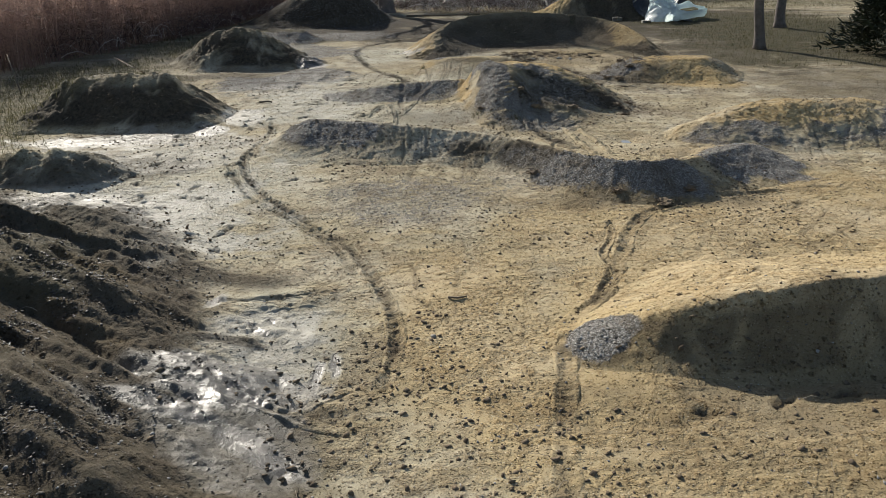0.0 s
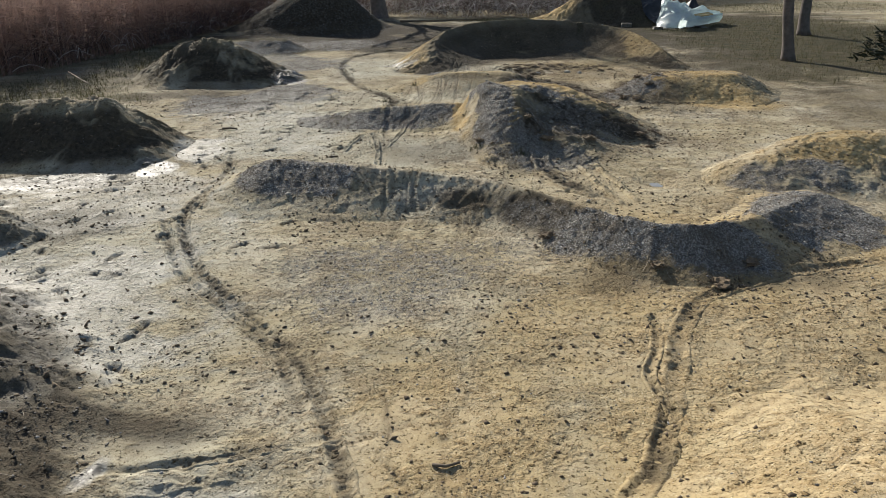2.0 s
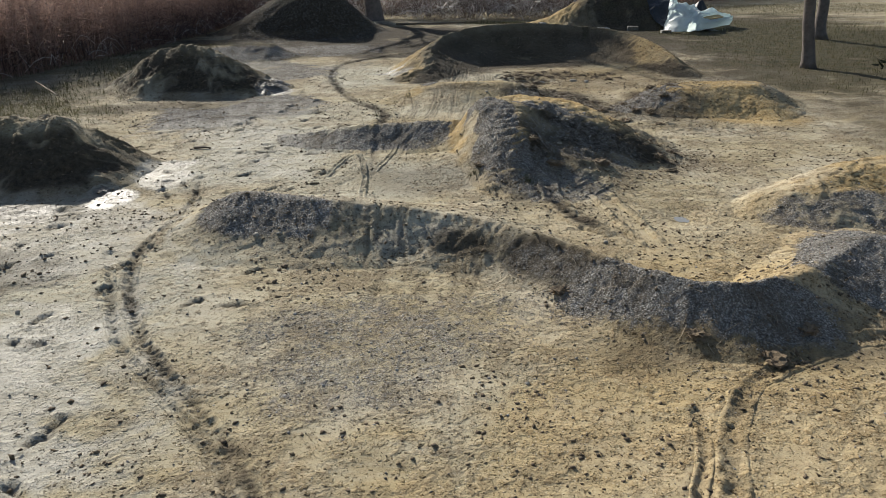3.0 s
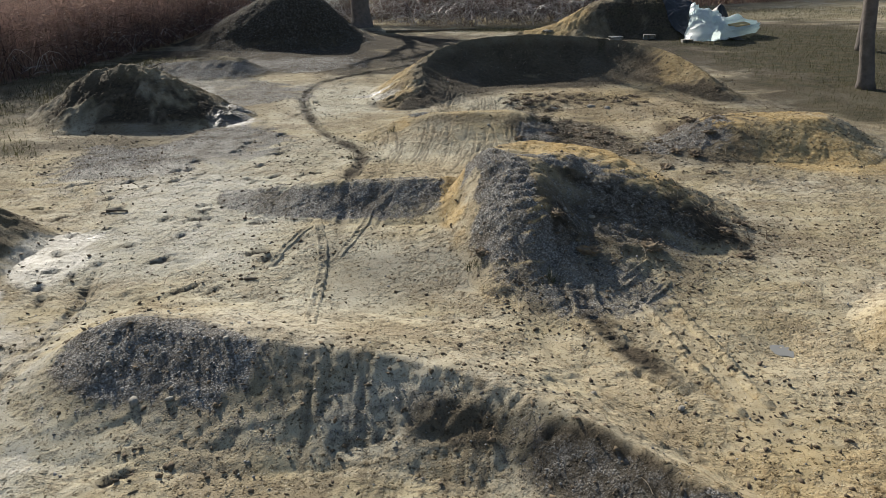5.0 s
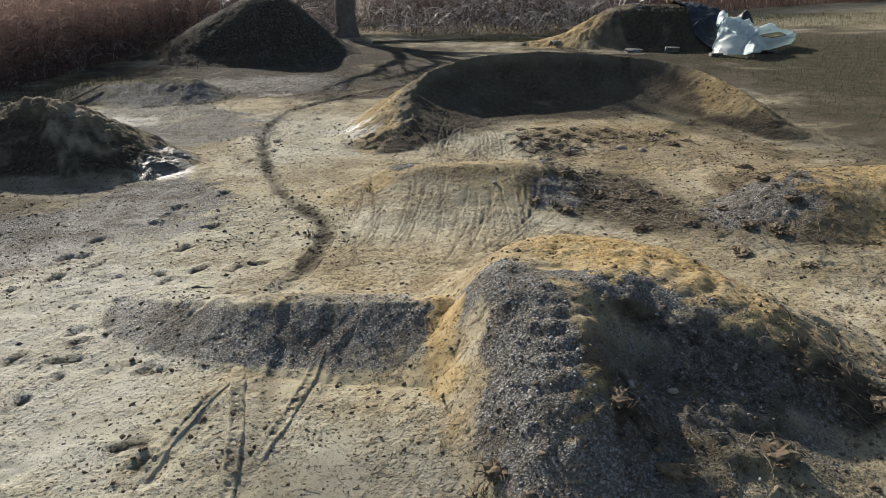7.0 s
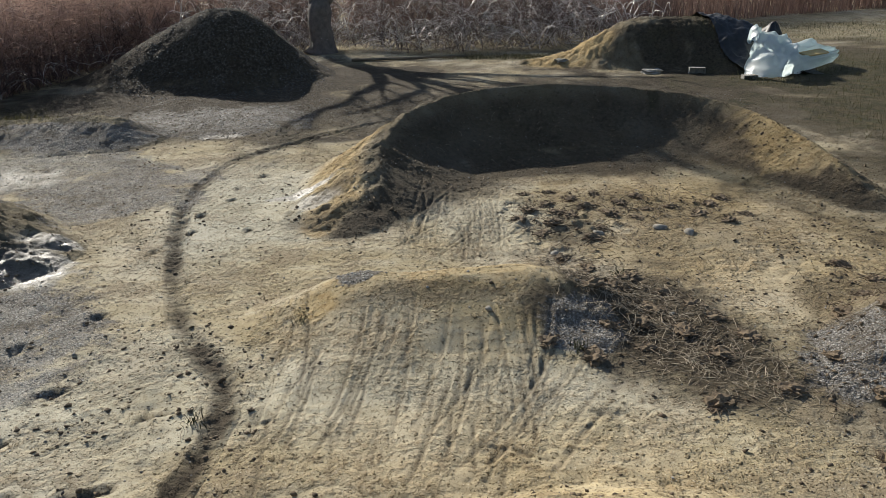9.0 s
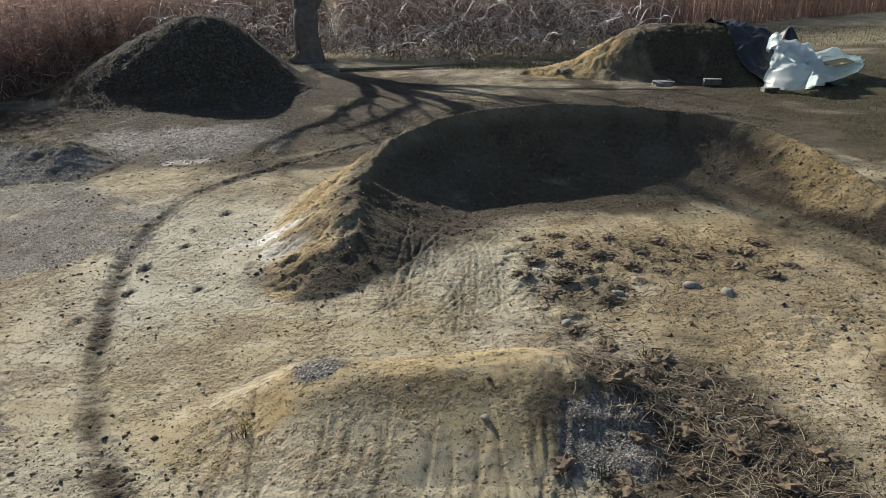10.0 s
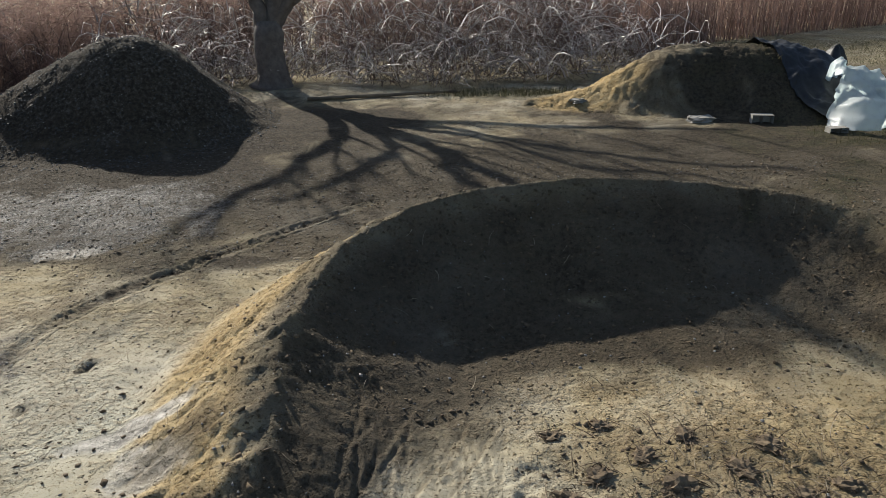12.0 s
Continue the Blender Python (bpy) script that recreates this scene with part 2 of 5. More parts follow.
def rounded(points, steps=4):
    """A smooth line through points of any width."""
    p = [np.array(q, float) for q in points]
    p = [2 * p[0] - p[1]] + p + [2 * p[-1] - p[-2]]
    out = []
    for a, b, c, d in zip(p[:-3], p[1:-2], p[2:-1], p[3:]):
        for k in range(steps):
            t = k / steps
            out.append(0.5 * (2 * b + (c - a) * t + (2 * a - 5 * b + 4 * c - d) * t * t + (3 * b - a - 3 * c + d) * t ** 3))
    return [tuple(q) for q in out + [p[-2]]]


# tyre tracks: points, half width, depth
TRACKS = [
    ([(-0.5, 5.2), (-0.48, 6.32), (-0.81, 7.53), (-1.26, 8.56), (-1.91, 9.41), (-2.68, 10.41), (-3.27, 11.59), (-3.55, 12.65), (-3.45, 13.6), (-3.5, 14.6), (-3.75, 15.8)], 0.05, 0.042),
    ([(-1.3, 18.7), (-1.1, 19.4), (-1.0, 20.3), (-1.12, 20.95), (-1.45, 21.4), (-1.85, 22.05), (-2.2, 22.9), (-2.66, 24.46), (-2.95, 25.85), (-2.97, 27.3), (-2.6, 28.6), (-1.2, 30.3), (0.4, 32.0)], 0.10, 0.04),
    ([(0.84, 3.0), (0.84, 4.02), (1.03, 5.21), (1.26, 6.29), (1.66, 6.9), (2.18, 8.11), (2.55, 9.06), (3.12, 9.72), (4.39, 10.32), (6.0, 10.7)], 0.06, 0.02),
    ([(2.3, 9.2), (2.15, 8.6), (1.95, 8.1), (2.0, 7.5), (1.75, 7.2)], 0.05, 0.03),
    ([(-3.9, 12.6), (-3.5, 11.6), (-2.95, 10.45), (-2.2, 9.55), (-1.5, 8.7), (-1.05, 7.7)], 0.045, 0.032),
    ([(-4.6, 11.6), (-4.0, 11.9), (-3.6, 12.3), (-3.4, 12.9)], 0.045, 0.025),
    ([(-2.9, 5.3), (-2.1, 5.1), (-1.5, 4.95), (-0.85, 4.8)], 0.07, 0.06),
    ([(-2.32, 6.91), (-1.94, 7.0), (-1.6, 7.06), (-1.17, 7.18), (-0.83, 7.28)], 0.05, 0.06),
    ([(-1.55, 15.6), (-1.35, 16.3), (-1.05, 16.7), (-0.95, 17.0)], 0.05, 0.04),
    ([(-0.9, 15.0), (-0.92, 16.0), (-0.95, 17.0), (-0.9, 17.6)], 0.05, 0.035),
    ([(-0.55, 16.3), (-0.35, 17.0), (-0.1, 17.6)], 0.045, 0.035),
    ([(-0.55, 11.0), (-0.45, 12.0), (-0.4, 13.0)], 0.05, 0.03),
    ([(1.55, 15.0), (1.75, 14.7), (1.95, 14.4), (2.15, 13.9), (2.4, 13.25), (2.7, 12.8)], 0.09, 0.03),
    ([(2.2, 15.3), (2.9, 14.4), (3.4, 13.6)], 0.035, 0.02),
]


# footprints: x, y, heading in degrees from straight ahead
r0 = random.Random(4)
PRINTS = [(-2.97, 18.55, 60), (-2.81, 19.27, 70), (-2.77, 20.05, 60), (-2.65, 20.79, 65), (-3.5, 17.36, 20), (-2.91, 16.99, 10), (-3.06, 16.65, 60), (-1.9, 16.0, 70), (-1.56, 20.43, 80)]
for x0, y0, heading, count in ((-4.6, 8.4, -20, 7), (-3.4, 8.8, -35, 6), (-4.0, 10.2, 15, 6), (-2.9, 23.2, 10, 6), (-1.9, 24.0, 25, 5), (-4.9, 10.8, -5, 5), (-2.2, 7.9, -50, 5), (-4.9, 18.6, 30, 6), (1.4, 4.6, 80, 4), (-3.6, 14.2, -20, 4)):
    for i in range(count):
        a = radians(heading)
        x0, y0 = x0 + math.sin(a) * 0.68 + r0.uniform(-0.08, 0.08), y0 + math.cos(a) * 0.68
        PRINTS.append((x0 + (0.1 if i % 2 else -0.1) * math.cos(a), y0, heading + r0.uniform(-15, 15)))

for _ in range(70):
    x0, y0 = r0.uniform(-5.6, -1.6), r0.uniform(7.2, 20.0)
    if all(along(rounded(TRACKS[k][0]), np.array([x0]), np.array([y0]))[0][0] > 0.5 for k in (0, 4)):
        PRINTS.append((x0, y0, r0.uniform(20, 100)))

# scuffs of tyres: straight grooves, x, y, heading, length, depth
SCUFFS = []
for cx, cy, wide, tall, heading, spread, count in ((1.2, 25.0, 0.6, 0.9, 3, 20, 44), (1.0, 24.4, 0.8, 0.5, 18, 30, 18), (0.6, 20.7, 1.3, 0.9, 6, 10, 50), (1.7, 20.6, 0.7, 0.5, 30, 8, 12), (6.2, 19.3, 1.0, 0.8, 25, 20, 16), (7.6, 12.9, 1.0, 0.7, 15, 15, 14), (3.9, 8.2, 1.6, 1.2, 60, 35, 14), (-0.3, 12.4, 0.5, 0.5, 0, 10, 6), (0.35, 12.0, 0.5, 0.7, 12, 14, 7), (0.1, 6.6, 1.0, 1.4, 20, 45, 10), (-3.6, 8.6, 1.4, 1.0, -60, 18, 14), (-1.9, 6.2, 0.9, 0.8, -75, 18, 14), (2.6, 4.4, 1.2, 0.4, 85, 10, 12)):
    for _ in range(count):
        SCUFFS.append((cx + r0.uniform(-wide, wide), cy + r0.uniform(-tall, tall), heading + r0.gauss(0, spread * 0.6), r0.uniform(0.6, 2.1), r0.uniform(0.004, 0.010)))


def base(x, y):
    """The ground without its mounds."""
    z = 0.035 * fbm(x, y, 3.5, 2, 0) + 0.012 * fbm(x, y, 0.9, 2, 2) + 0.005 * fbm(x, y, 0.3, 2, 4, 0.6)
    for cx, cy, rx, ry, rise in ((3.6, 4.1, 1.6, 1.1, 0.2), (1.9, 5.2, 0.5, 0.5, 0.1), (-2.6, 5.0, 0.9, 1.0, 0.12), (-3.0, 41.7, 2.0, 1.5, 0.12), (-0.6, 16.4, 1.6, 0.9, 0.12), (1.95, 15.8, 1.3, 0.95, 0.38), (0.65, 16.9, 0.5, 0.7, 0.2), (-4.0, 36.7, 2.4, 1.6, 0.22), (3.59, 13.71, 0.3, 0.36, -0.08)):
        z += rise * np.exp(-((x - cx) / rx) ** 2 - ((y - cy) / ry) ** 2)
    fine = (x > -12) & (x < 12) & (y > 0) & (y < 45)
    a, b = x[fine], y[fine]
    worked = np.zeros(a.shape)
    for cx, cy, rx, ry, much in ((-4.0, 5.0, 2.9, 3.6, 0.95), (0.8, 21.5, 2.0, 1.4, 0.9), (3.8, 5.8, 2.8, 1.4, 0.5), (-0.7, 16.9, 1.7, 1.1, 0.6), (6.8, 20.3, 1.6, 1.3, 0.8), (3.0, 27.8, 3.5, 2.0, 0.6)):
        worked = np.maximum(worked, much * (1 - smooth(np.hypot((a - cx) / rx, (b - cy) / ry), 0.7, 1.1)))
    churn = 0.35 + 0.65 * smooth(vnoise(a, b, 1.7, 6), -0.3, 0.6)
    churn = churn * (1 - worked)
    z[fine] += churn * (0.006 * fbm(a, b, 0.16, 2, 1, 0.75) + 0.011 * smooth(fbm(a, b, 0.16, 2, 5, 0.7), 0.45, 1.2) - 0.024 * smooth(fbm(a * 0.8, b, 0.26, 3, 7, 0.75), 0.6, 1.4))
    # windrowed ripples across the way
    z[fine] += 0.006 * churn * smooth(fbm(a * 0.4, b, 0.2, 2, 3), 0.1, 0.9)
    for cx, cy, rx, ry in ((-1.6, 6.4, 0.7, 0.7), (3.5, 25.2, 1.8, 0.8), (2.5, 24.3, 0.8, 0.7), (3.0, 22.3, 1.1, 1.1), (4.6, 20.6, 0.9, 1.0), (2.2, 15.5, 0.9, 0.5), (5.3, 19.0, 1.0, 0.7)):
        near = (np.abs(x - cx) < 1.6 * rx) & (np.abs(y - cy) < 1.6 * ry)
        a2, b2 = x[near], y[near]
        inside = 1 - smooth(np.hypot((a2 - cx) / rx, (b2 - cy) / ry), 0.5, 1.3)
        z[near] += inside * (0.035 * smooth(vnoise(a2, b2, 0.2, 4), 0.25, 0.9) + 0.03 * np.maximum(fbm(a2, b2, 0.1, 2, 6), 0))
    near = (np.abs(x - 4.9) < 1.9) & (np.abs(y - 23.4) < 1.3)
    if near.any():
        a2, b2 = x[near], y[near]
        first, second = np.full(a2.shape, 9.0), np.full(a2.shape, 9.0)
        for i, j in [(i, j) for i in range(13) for j in range(14)]:
            ox, oy = 3.0 + 0.3 * i + 0.13 * math.sin(i * 7.1 + j * 3.3), 22.2 + 0.18 * j + 0.07 * math.sin(i * 4.7 + j * 9.1)
            d = np.hypot(a2 - ox, (b2 - oy) * 1.6)
            first, second = np.minimum(first, d), np.minimum(second, np.maximum(first, d))
        cake = np.exp(-((a2 - 4.8) / 1.15) ** 4 - ((b2 - 23.4) / 0.75) ** 4)
        z[near] += cake * (0.024 * smooth(second - first, 0.0, 0.1) - 0.008)
    for points, w, depth in TRACKS:
        px0, px1 = min(p[0] for p in points) - 1, max(p[0] for p in points) + 1
        py0, py1 = min(p[1] for p in points) - 1, max(p[1] for p in points) + 1
        m = (x > px0) & (x < px1) & (y > py0) & (y < py1)
        if m.any():
            d, _, walked, _ = along(rounded(points), x[m], y[m])
            d = d + 0.045 * vnoise(x[m], y[m], 0.3, 3) + 0.03 * vnoise(x[m], y[m], 0.12, 2)
            tread = (1 + 0.12 * np.sin(walked * 70)) * (0.55 + 0.5 * smooth(vnoise(walked, walked * 0, 0.7, 4), -0.5, 0.5))
            z[m] += 0.45 * depth * (-np.exp(-(d / w) ** 2) * tread + 0.4 * np.exp(-((d - 1.9 * w) / (0.7 * w)) ** 2))
    for cx, cy, heading in PRINTS:
        m = (np.abs(x - cx) < 0.3) & (np.abs(y - cy) < 0.3)
        if m.any():
            c, t = math.cos(radians(heading)), math.sin(radians(heading))
            u, v = (x[m] - cx) * c - (y[m] - cy) * t, (x[m] - cx) * t + (y[m] - cy) * c
            e = np.hypot(u / (0.055 + 0.012 * np.sign(v)), v / 0.135) + 0.55 * vnoise(x[m], y[m], 0.09, 2)
            z[m] += -0.036 * (1 - smooth(e, 0.6, 1.05)) + 0.018 * np.exp(-((e - 1.3) / 0.25) ** 2)
    for cx, cy, heading, length, depth in SCUFFS:
        m = (np.abs(x - cx) < length * 0.6) & (np.abs(y - cy) < length * 0.6)
        if m.any():
            c, t = math.cos(radians(heading)), math.sin(radians(heading))
            u, v = (x[m] - cx) * c - (y[m] - cy) * t, (x[m] - cx) * t + (y[m] - cy) * c
            u = u + 0.05 * v * v + 0.006 * vnoise(x[m], y[m], 0.15, 1)
            fade = 1 - smooth(np.abs(v) / length, 0.3, 0.5)
            z[m] += depth * fade * (-np.exp(-(u / 0.022) ** 2) + 0.6 * np.exp(-((u - 0.042) / 0.02) ** 2))
    return z


# mounds: crest line as x, y, height, width of the front slope, width of the back slope; flat part of the top; roughness; name; label;
# what covers the front, the top and the back
# soil on the berm's, first jump's and tabletop's fronts also paints their shade
MOUNDS = [
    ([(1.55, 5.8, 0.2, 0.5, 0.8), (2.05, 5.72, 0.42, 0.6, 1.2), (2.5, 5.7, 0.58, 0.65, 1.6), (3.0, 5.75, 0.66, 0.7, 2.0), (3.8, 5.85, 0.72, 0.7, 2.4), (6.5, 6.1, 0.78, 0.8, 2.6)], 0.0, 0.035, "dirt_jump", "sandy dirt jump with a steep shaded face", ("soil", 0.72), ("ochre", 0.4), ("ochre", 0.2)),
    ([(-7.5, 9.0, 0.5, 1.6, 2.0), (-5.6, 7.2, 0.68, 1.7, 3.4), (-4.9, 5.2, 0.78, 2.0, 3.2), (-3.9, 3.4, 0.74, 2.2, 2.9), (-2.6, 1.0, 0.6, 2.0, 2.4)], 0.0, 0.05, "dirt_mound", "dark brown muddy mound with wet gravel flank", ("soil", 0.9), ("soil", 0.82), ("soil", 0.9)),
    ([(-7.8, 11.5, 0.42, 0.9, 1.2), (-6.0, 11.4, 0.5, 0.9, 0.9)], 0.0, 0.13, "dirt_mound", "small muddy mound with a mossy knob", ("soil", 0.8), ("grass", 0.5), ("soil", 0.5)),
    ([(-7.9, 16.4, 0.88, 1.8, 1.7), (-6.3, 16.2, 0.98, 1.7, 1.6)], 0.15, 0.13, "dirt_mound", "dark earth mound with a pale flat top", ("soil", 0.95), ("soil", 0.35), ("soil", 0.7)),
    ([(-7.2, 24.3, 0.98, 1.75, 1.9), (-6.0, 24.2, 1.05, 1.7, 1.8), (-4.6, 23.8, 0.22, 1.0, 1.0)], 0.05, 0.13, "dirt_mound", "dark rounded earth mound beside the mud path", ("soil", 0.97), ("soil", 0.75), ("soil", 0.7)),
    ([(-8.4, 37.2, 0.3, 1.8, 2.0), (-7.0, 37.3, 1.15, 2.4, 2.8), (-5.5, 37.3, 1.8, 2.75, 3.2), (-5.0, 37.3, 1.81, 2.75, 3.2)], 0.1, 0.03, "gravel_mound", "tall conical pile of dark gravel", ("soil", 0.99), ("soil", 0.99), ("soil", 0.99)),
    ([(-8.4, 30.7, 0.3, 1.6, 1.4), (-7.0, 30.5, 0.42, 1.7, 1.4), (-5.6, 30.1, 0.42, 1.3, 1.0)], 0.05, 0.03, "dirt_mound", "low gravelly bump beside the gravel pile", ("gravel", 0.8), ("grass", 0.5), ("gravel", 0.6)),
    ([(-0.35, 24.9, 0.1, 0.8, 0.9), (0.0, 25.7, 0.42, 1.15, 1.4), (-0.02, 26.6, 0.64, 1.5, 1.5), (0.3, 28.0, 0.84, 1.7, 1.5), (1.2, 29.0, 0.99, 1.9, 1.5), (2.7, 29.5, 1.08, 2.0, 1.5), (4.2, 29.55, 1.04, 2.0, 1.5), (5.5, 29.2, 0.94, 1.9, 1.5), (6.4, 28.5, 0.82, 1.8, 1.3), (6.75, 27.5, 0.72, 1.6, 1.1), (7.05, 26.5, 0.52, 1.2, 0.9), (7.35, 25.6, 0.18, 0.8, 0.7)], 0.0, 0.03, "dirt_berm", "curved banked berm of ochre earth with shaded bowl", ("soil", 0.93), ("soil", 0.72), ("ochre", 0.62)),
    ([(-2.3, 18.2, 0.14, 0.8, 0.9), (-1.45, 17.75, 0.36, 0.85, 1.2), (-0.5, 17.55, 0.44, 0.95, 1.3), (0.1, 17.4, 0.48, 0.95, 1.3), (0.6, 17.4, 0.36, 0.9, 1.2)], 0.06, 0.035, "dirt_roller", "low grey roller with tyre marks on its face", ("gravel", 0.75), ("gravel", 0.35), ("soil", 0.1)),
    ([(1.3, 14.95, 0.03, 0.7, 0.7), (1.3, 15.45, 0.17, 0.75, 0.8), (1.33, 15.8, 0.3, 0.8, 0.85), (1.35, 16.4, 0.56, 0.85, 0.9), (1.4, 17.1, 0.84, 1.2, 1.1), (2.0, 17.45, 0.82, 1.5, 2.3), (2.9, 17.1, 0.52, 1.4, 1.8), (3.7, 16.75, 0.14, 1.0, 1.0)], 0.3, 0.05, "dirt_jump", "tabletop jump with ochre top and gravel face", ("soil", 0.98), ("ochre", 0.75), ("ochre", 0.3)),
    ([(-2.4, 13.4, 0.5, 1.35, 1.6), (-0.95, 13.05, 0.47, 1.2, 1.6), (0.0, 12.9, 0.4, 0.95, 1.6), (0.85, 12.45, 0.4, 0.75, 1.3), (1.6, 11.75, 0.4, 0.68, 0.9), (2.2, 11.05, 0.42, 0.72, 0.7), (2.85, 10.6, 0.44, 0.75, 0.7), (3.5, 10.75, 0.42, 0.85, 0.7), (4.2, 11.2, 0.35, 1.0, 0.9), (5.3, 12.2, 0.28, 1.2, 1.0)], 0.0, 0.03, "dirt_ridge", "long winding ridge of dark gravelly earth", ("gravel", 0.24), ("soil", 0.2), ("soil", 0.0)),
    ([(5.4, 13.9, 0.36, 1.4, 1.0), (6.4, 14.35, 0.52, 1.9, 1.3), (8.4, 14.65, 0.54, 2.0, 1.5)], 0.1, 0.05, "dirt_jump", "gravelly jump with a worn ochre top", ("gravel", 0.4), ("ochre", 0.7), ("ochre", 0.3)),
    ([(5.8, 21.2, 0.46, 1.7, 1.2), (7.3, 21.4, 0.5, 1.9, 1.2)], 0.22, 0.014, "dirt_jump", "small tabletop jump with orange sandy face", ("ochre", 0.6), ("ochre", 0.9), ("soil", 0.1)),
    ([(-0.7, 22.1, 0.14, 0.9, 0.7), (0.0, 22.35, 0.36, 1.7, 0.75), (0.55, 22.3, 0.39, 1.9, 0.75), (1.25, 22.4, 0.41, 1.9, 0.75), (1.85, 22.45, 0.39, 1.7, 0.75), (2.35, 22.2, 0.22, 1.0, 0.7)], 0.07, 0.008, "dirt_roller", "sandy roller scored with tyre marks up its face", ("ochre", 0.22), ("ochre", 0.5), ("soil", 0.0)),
    ([(4.2, 39.3, 0.1, 0.7, 1.0), (5.3, 39.1, 0.36, 1.0, 1.2), (6.3, 38.95, 0.8, 1.4, 1.6), (7.2, 38.85, 1.24, 1.8, 1.8), (8.2, 38.8, 1.36, 2.1, 2.0), (9.3, 38.7, 1.34, 2.2, 2.0), (10.2, 38.5, 1.18, 2.2, 2.0)], 0.15, 0.1, "earth_mound", "heap of brown earth partly under black plastic sheet", ("soil", 0.7), ("soil", 0.6), ("soil", 0.1)),
]


def mound(k, x, y, coats=False):
    """The height of one mound over the ground; with coats, also the shares of its front, top and back."""
    points, flat, rough, name = MOUNDS[k][:4]
    reach = max(max(p[3:5]) for p in points) * 1.25
    out = np.zeros((4, *x.shape)) if coats else np.zeros(x.shape)
    m = (x > min(p[0] for p in points) - reach) & (x < max(p[0] for p in points) + reach) & (y > min(p[1] for p in points) - reach) & (y < max(p[1] for p in points) + reach)
    if not m.any():
        return out
    a, b = x[m], y[m]
    wob = 1 + (0.04 if name in ("dirt_berm", "gravel_mound") else 0.12) * vnoise(a, b, 1.0, k) + (0.015 if name in ("dirt_berm", "gravel_mound") else 0.05) * vnoise(a, b, 0.4, k + 3) + 0.015 * vnoise(a, b, 0.17, k + 5)
    high, share, where = np.zeros(a.shape), np.zeros(a.shape), np.zeros(a.shape)
    line = rounded(points)
    for p, q in zip(line[:-1], line[1:]):
        d, side, _, (h, front, rear) = along([p, q], a, b)
        w = front + (rear - front) * (0.5 + 0.5 * side)
        s = 1 - np.clip((d / w * wob - flat) / (1 - flat), 0, 1)
        f = 0.65 * s * s * (3 - 2 * s) + 0.35 * s ** 1.4
        if name == "dirt_mound":
            f = 0.35 * f + 0.65 * s ** 1.15
        bowl = {"dirt_berm": 1.0, "dirt_roller": 0.8, "dirt_jump": 0.5, "dirt_ridge": 0.6}.get(name, 0) * (0.0 if k == 9 else 0.45 if k == 13 else 1.0)
        if bowl:
            bowl = bowl * (smooth(b, 25.2, 26.4) * 0.7 + 0.3 if name == "dirt_berm" else 1.0)
            f = f + (s ** (2.1 if name == "dirt_roller" else 1.75) - f) * smooth(-side, 0.0, 0.6) * bowl
        better = h * f > high
        high, share, where = np.where(better, h * f, high), np.where(better, f, share), np.where(better, side, where)
    lumps = fbm(a, b, 0.42, 4, k + 1, 0.72) * rough * 0.5 * smooth(share, 0.02, 0.3)
    if name == "dirt_mound":
        u, v = (0.86 * a - 0.51 * b, 0.51 * a + 0.86 * b) if k == 1 else (b, a)
        lumps = lumps + (0.2 if k == 1 else 0.06) * fbm(u * (0.17 if k == 1 else 0.28), v, 0.42 if k == 1 else 0.34, 3, k + 2, 0.6) * smooth(share, 0.05, 0.35) * smooth(high, 0.05, 0.35 if k == 1 else 0.7)
    if name == "dirt_ridge":
        lumps = lumps + 0.010 * fbm(a + 0.25 * b, b * 0.35, 0.2, 3, k + 2, 0.65) * smooth(share, 0.05, 0.35)
    if name == "dirt_berm":
        lumps = lumps + 0.04 * fbm(0.5 * (a + b), b - a, 0.3, 4, k + 4, 0.75) * (1 - smooth(a, 0.4, 1.6)) * smooth(where, -0.3, 0.3) * smooth(share, 0.03, 0.3)
    high = np.maximum(high + lumps * 0.75, 0) * (share > 0)
    if not coats:
        out[m] = high
        return out
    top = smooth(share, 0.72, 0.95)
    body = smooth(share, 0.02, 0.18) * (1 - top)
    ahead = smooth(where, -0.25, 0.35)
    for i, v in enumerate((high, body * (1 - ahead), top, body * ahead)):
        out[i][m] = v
    return out


PRINTS = [p for p in PRINTS if max(mound(k, np.array([p[0]]), np.array([p[1]]))[0] for k in range(len(MOUNDS))) < 0.06]


def land(x, y):
    """The height of what one would stand on."""
    x, y = np.atleast_1d(np.asarray(x, float)), np.atleast_1d(np.asarray(y, float))
    top = np.zeros(x.shape)
    for k in range(len(MOUNDS)):
        top = np.maximum(top, mound(k, x, y))
    return base(x, y) + top


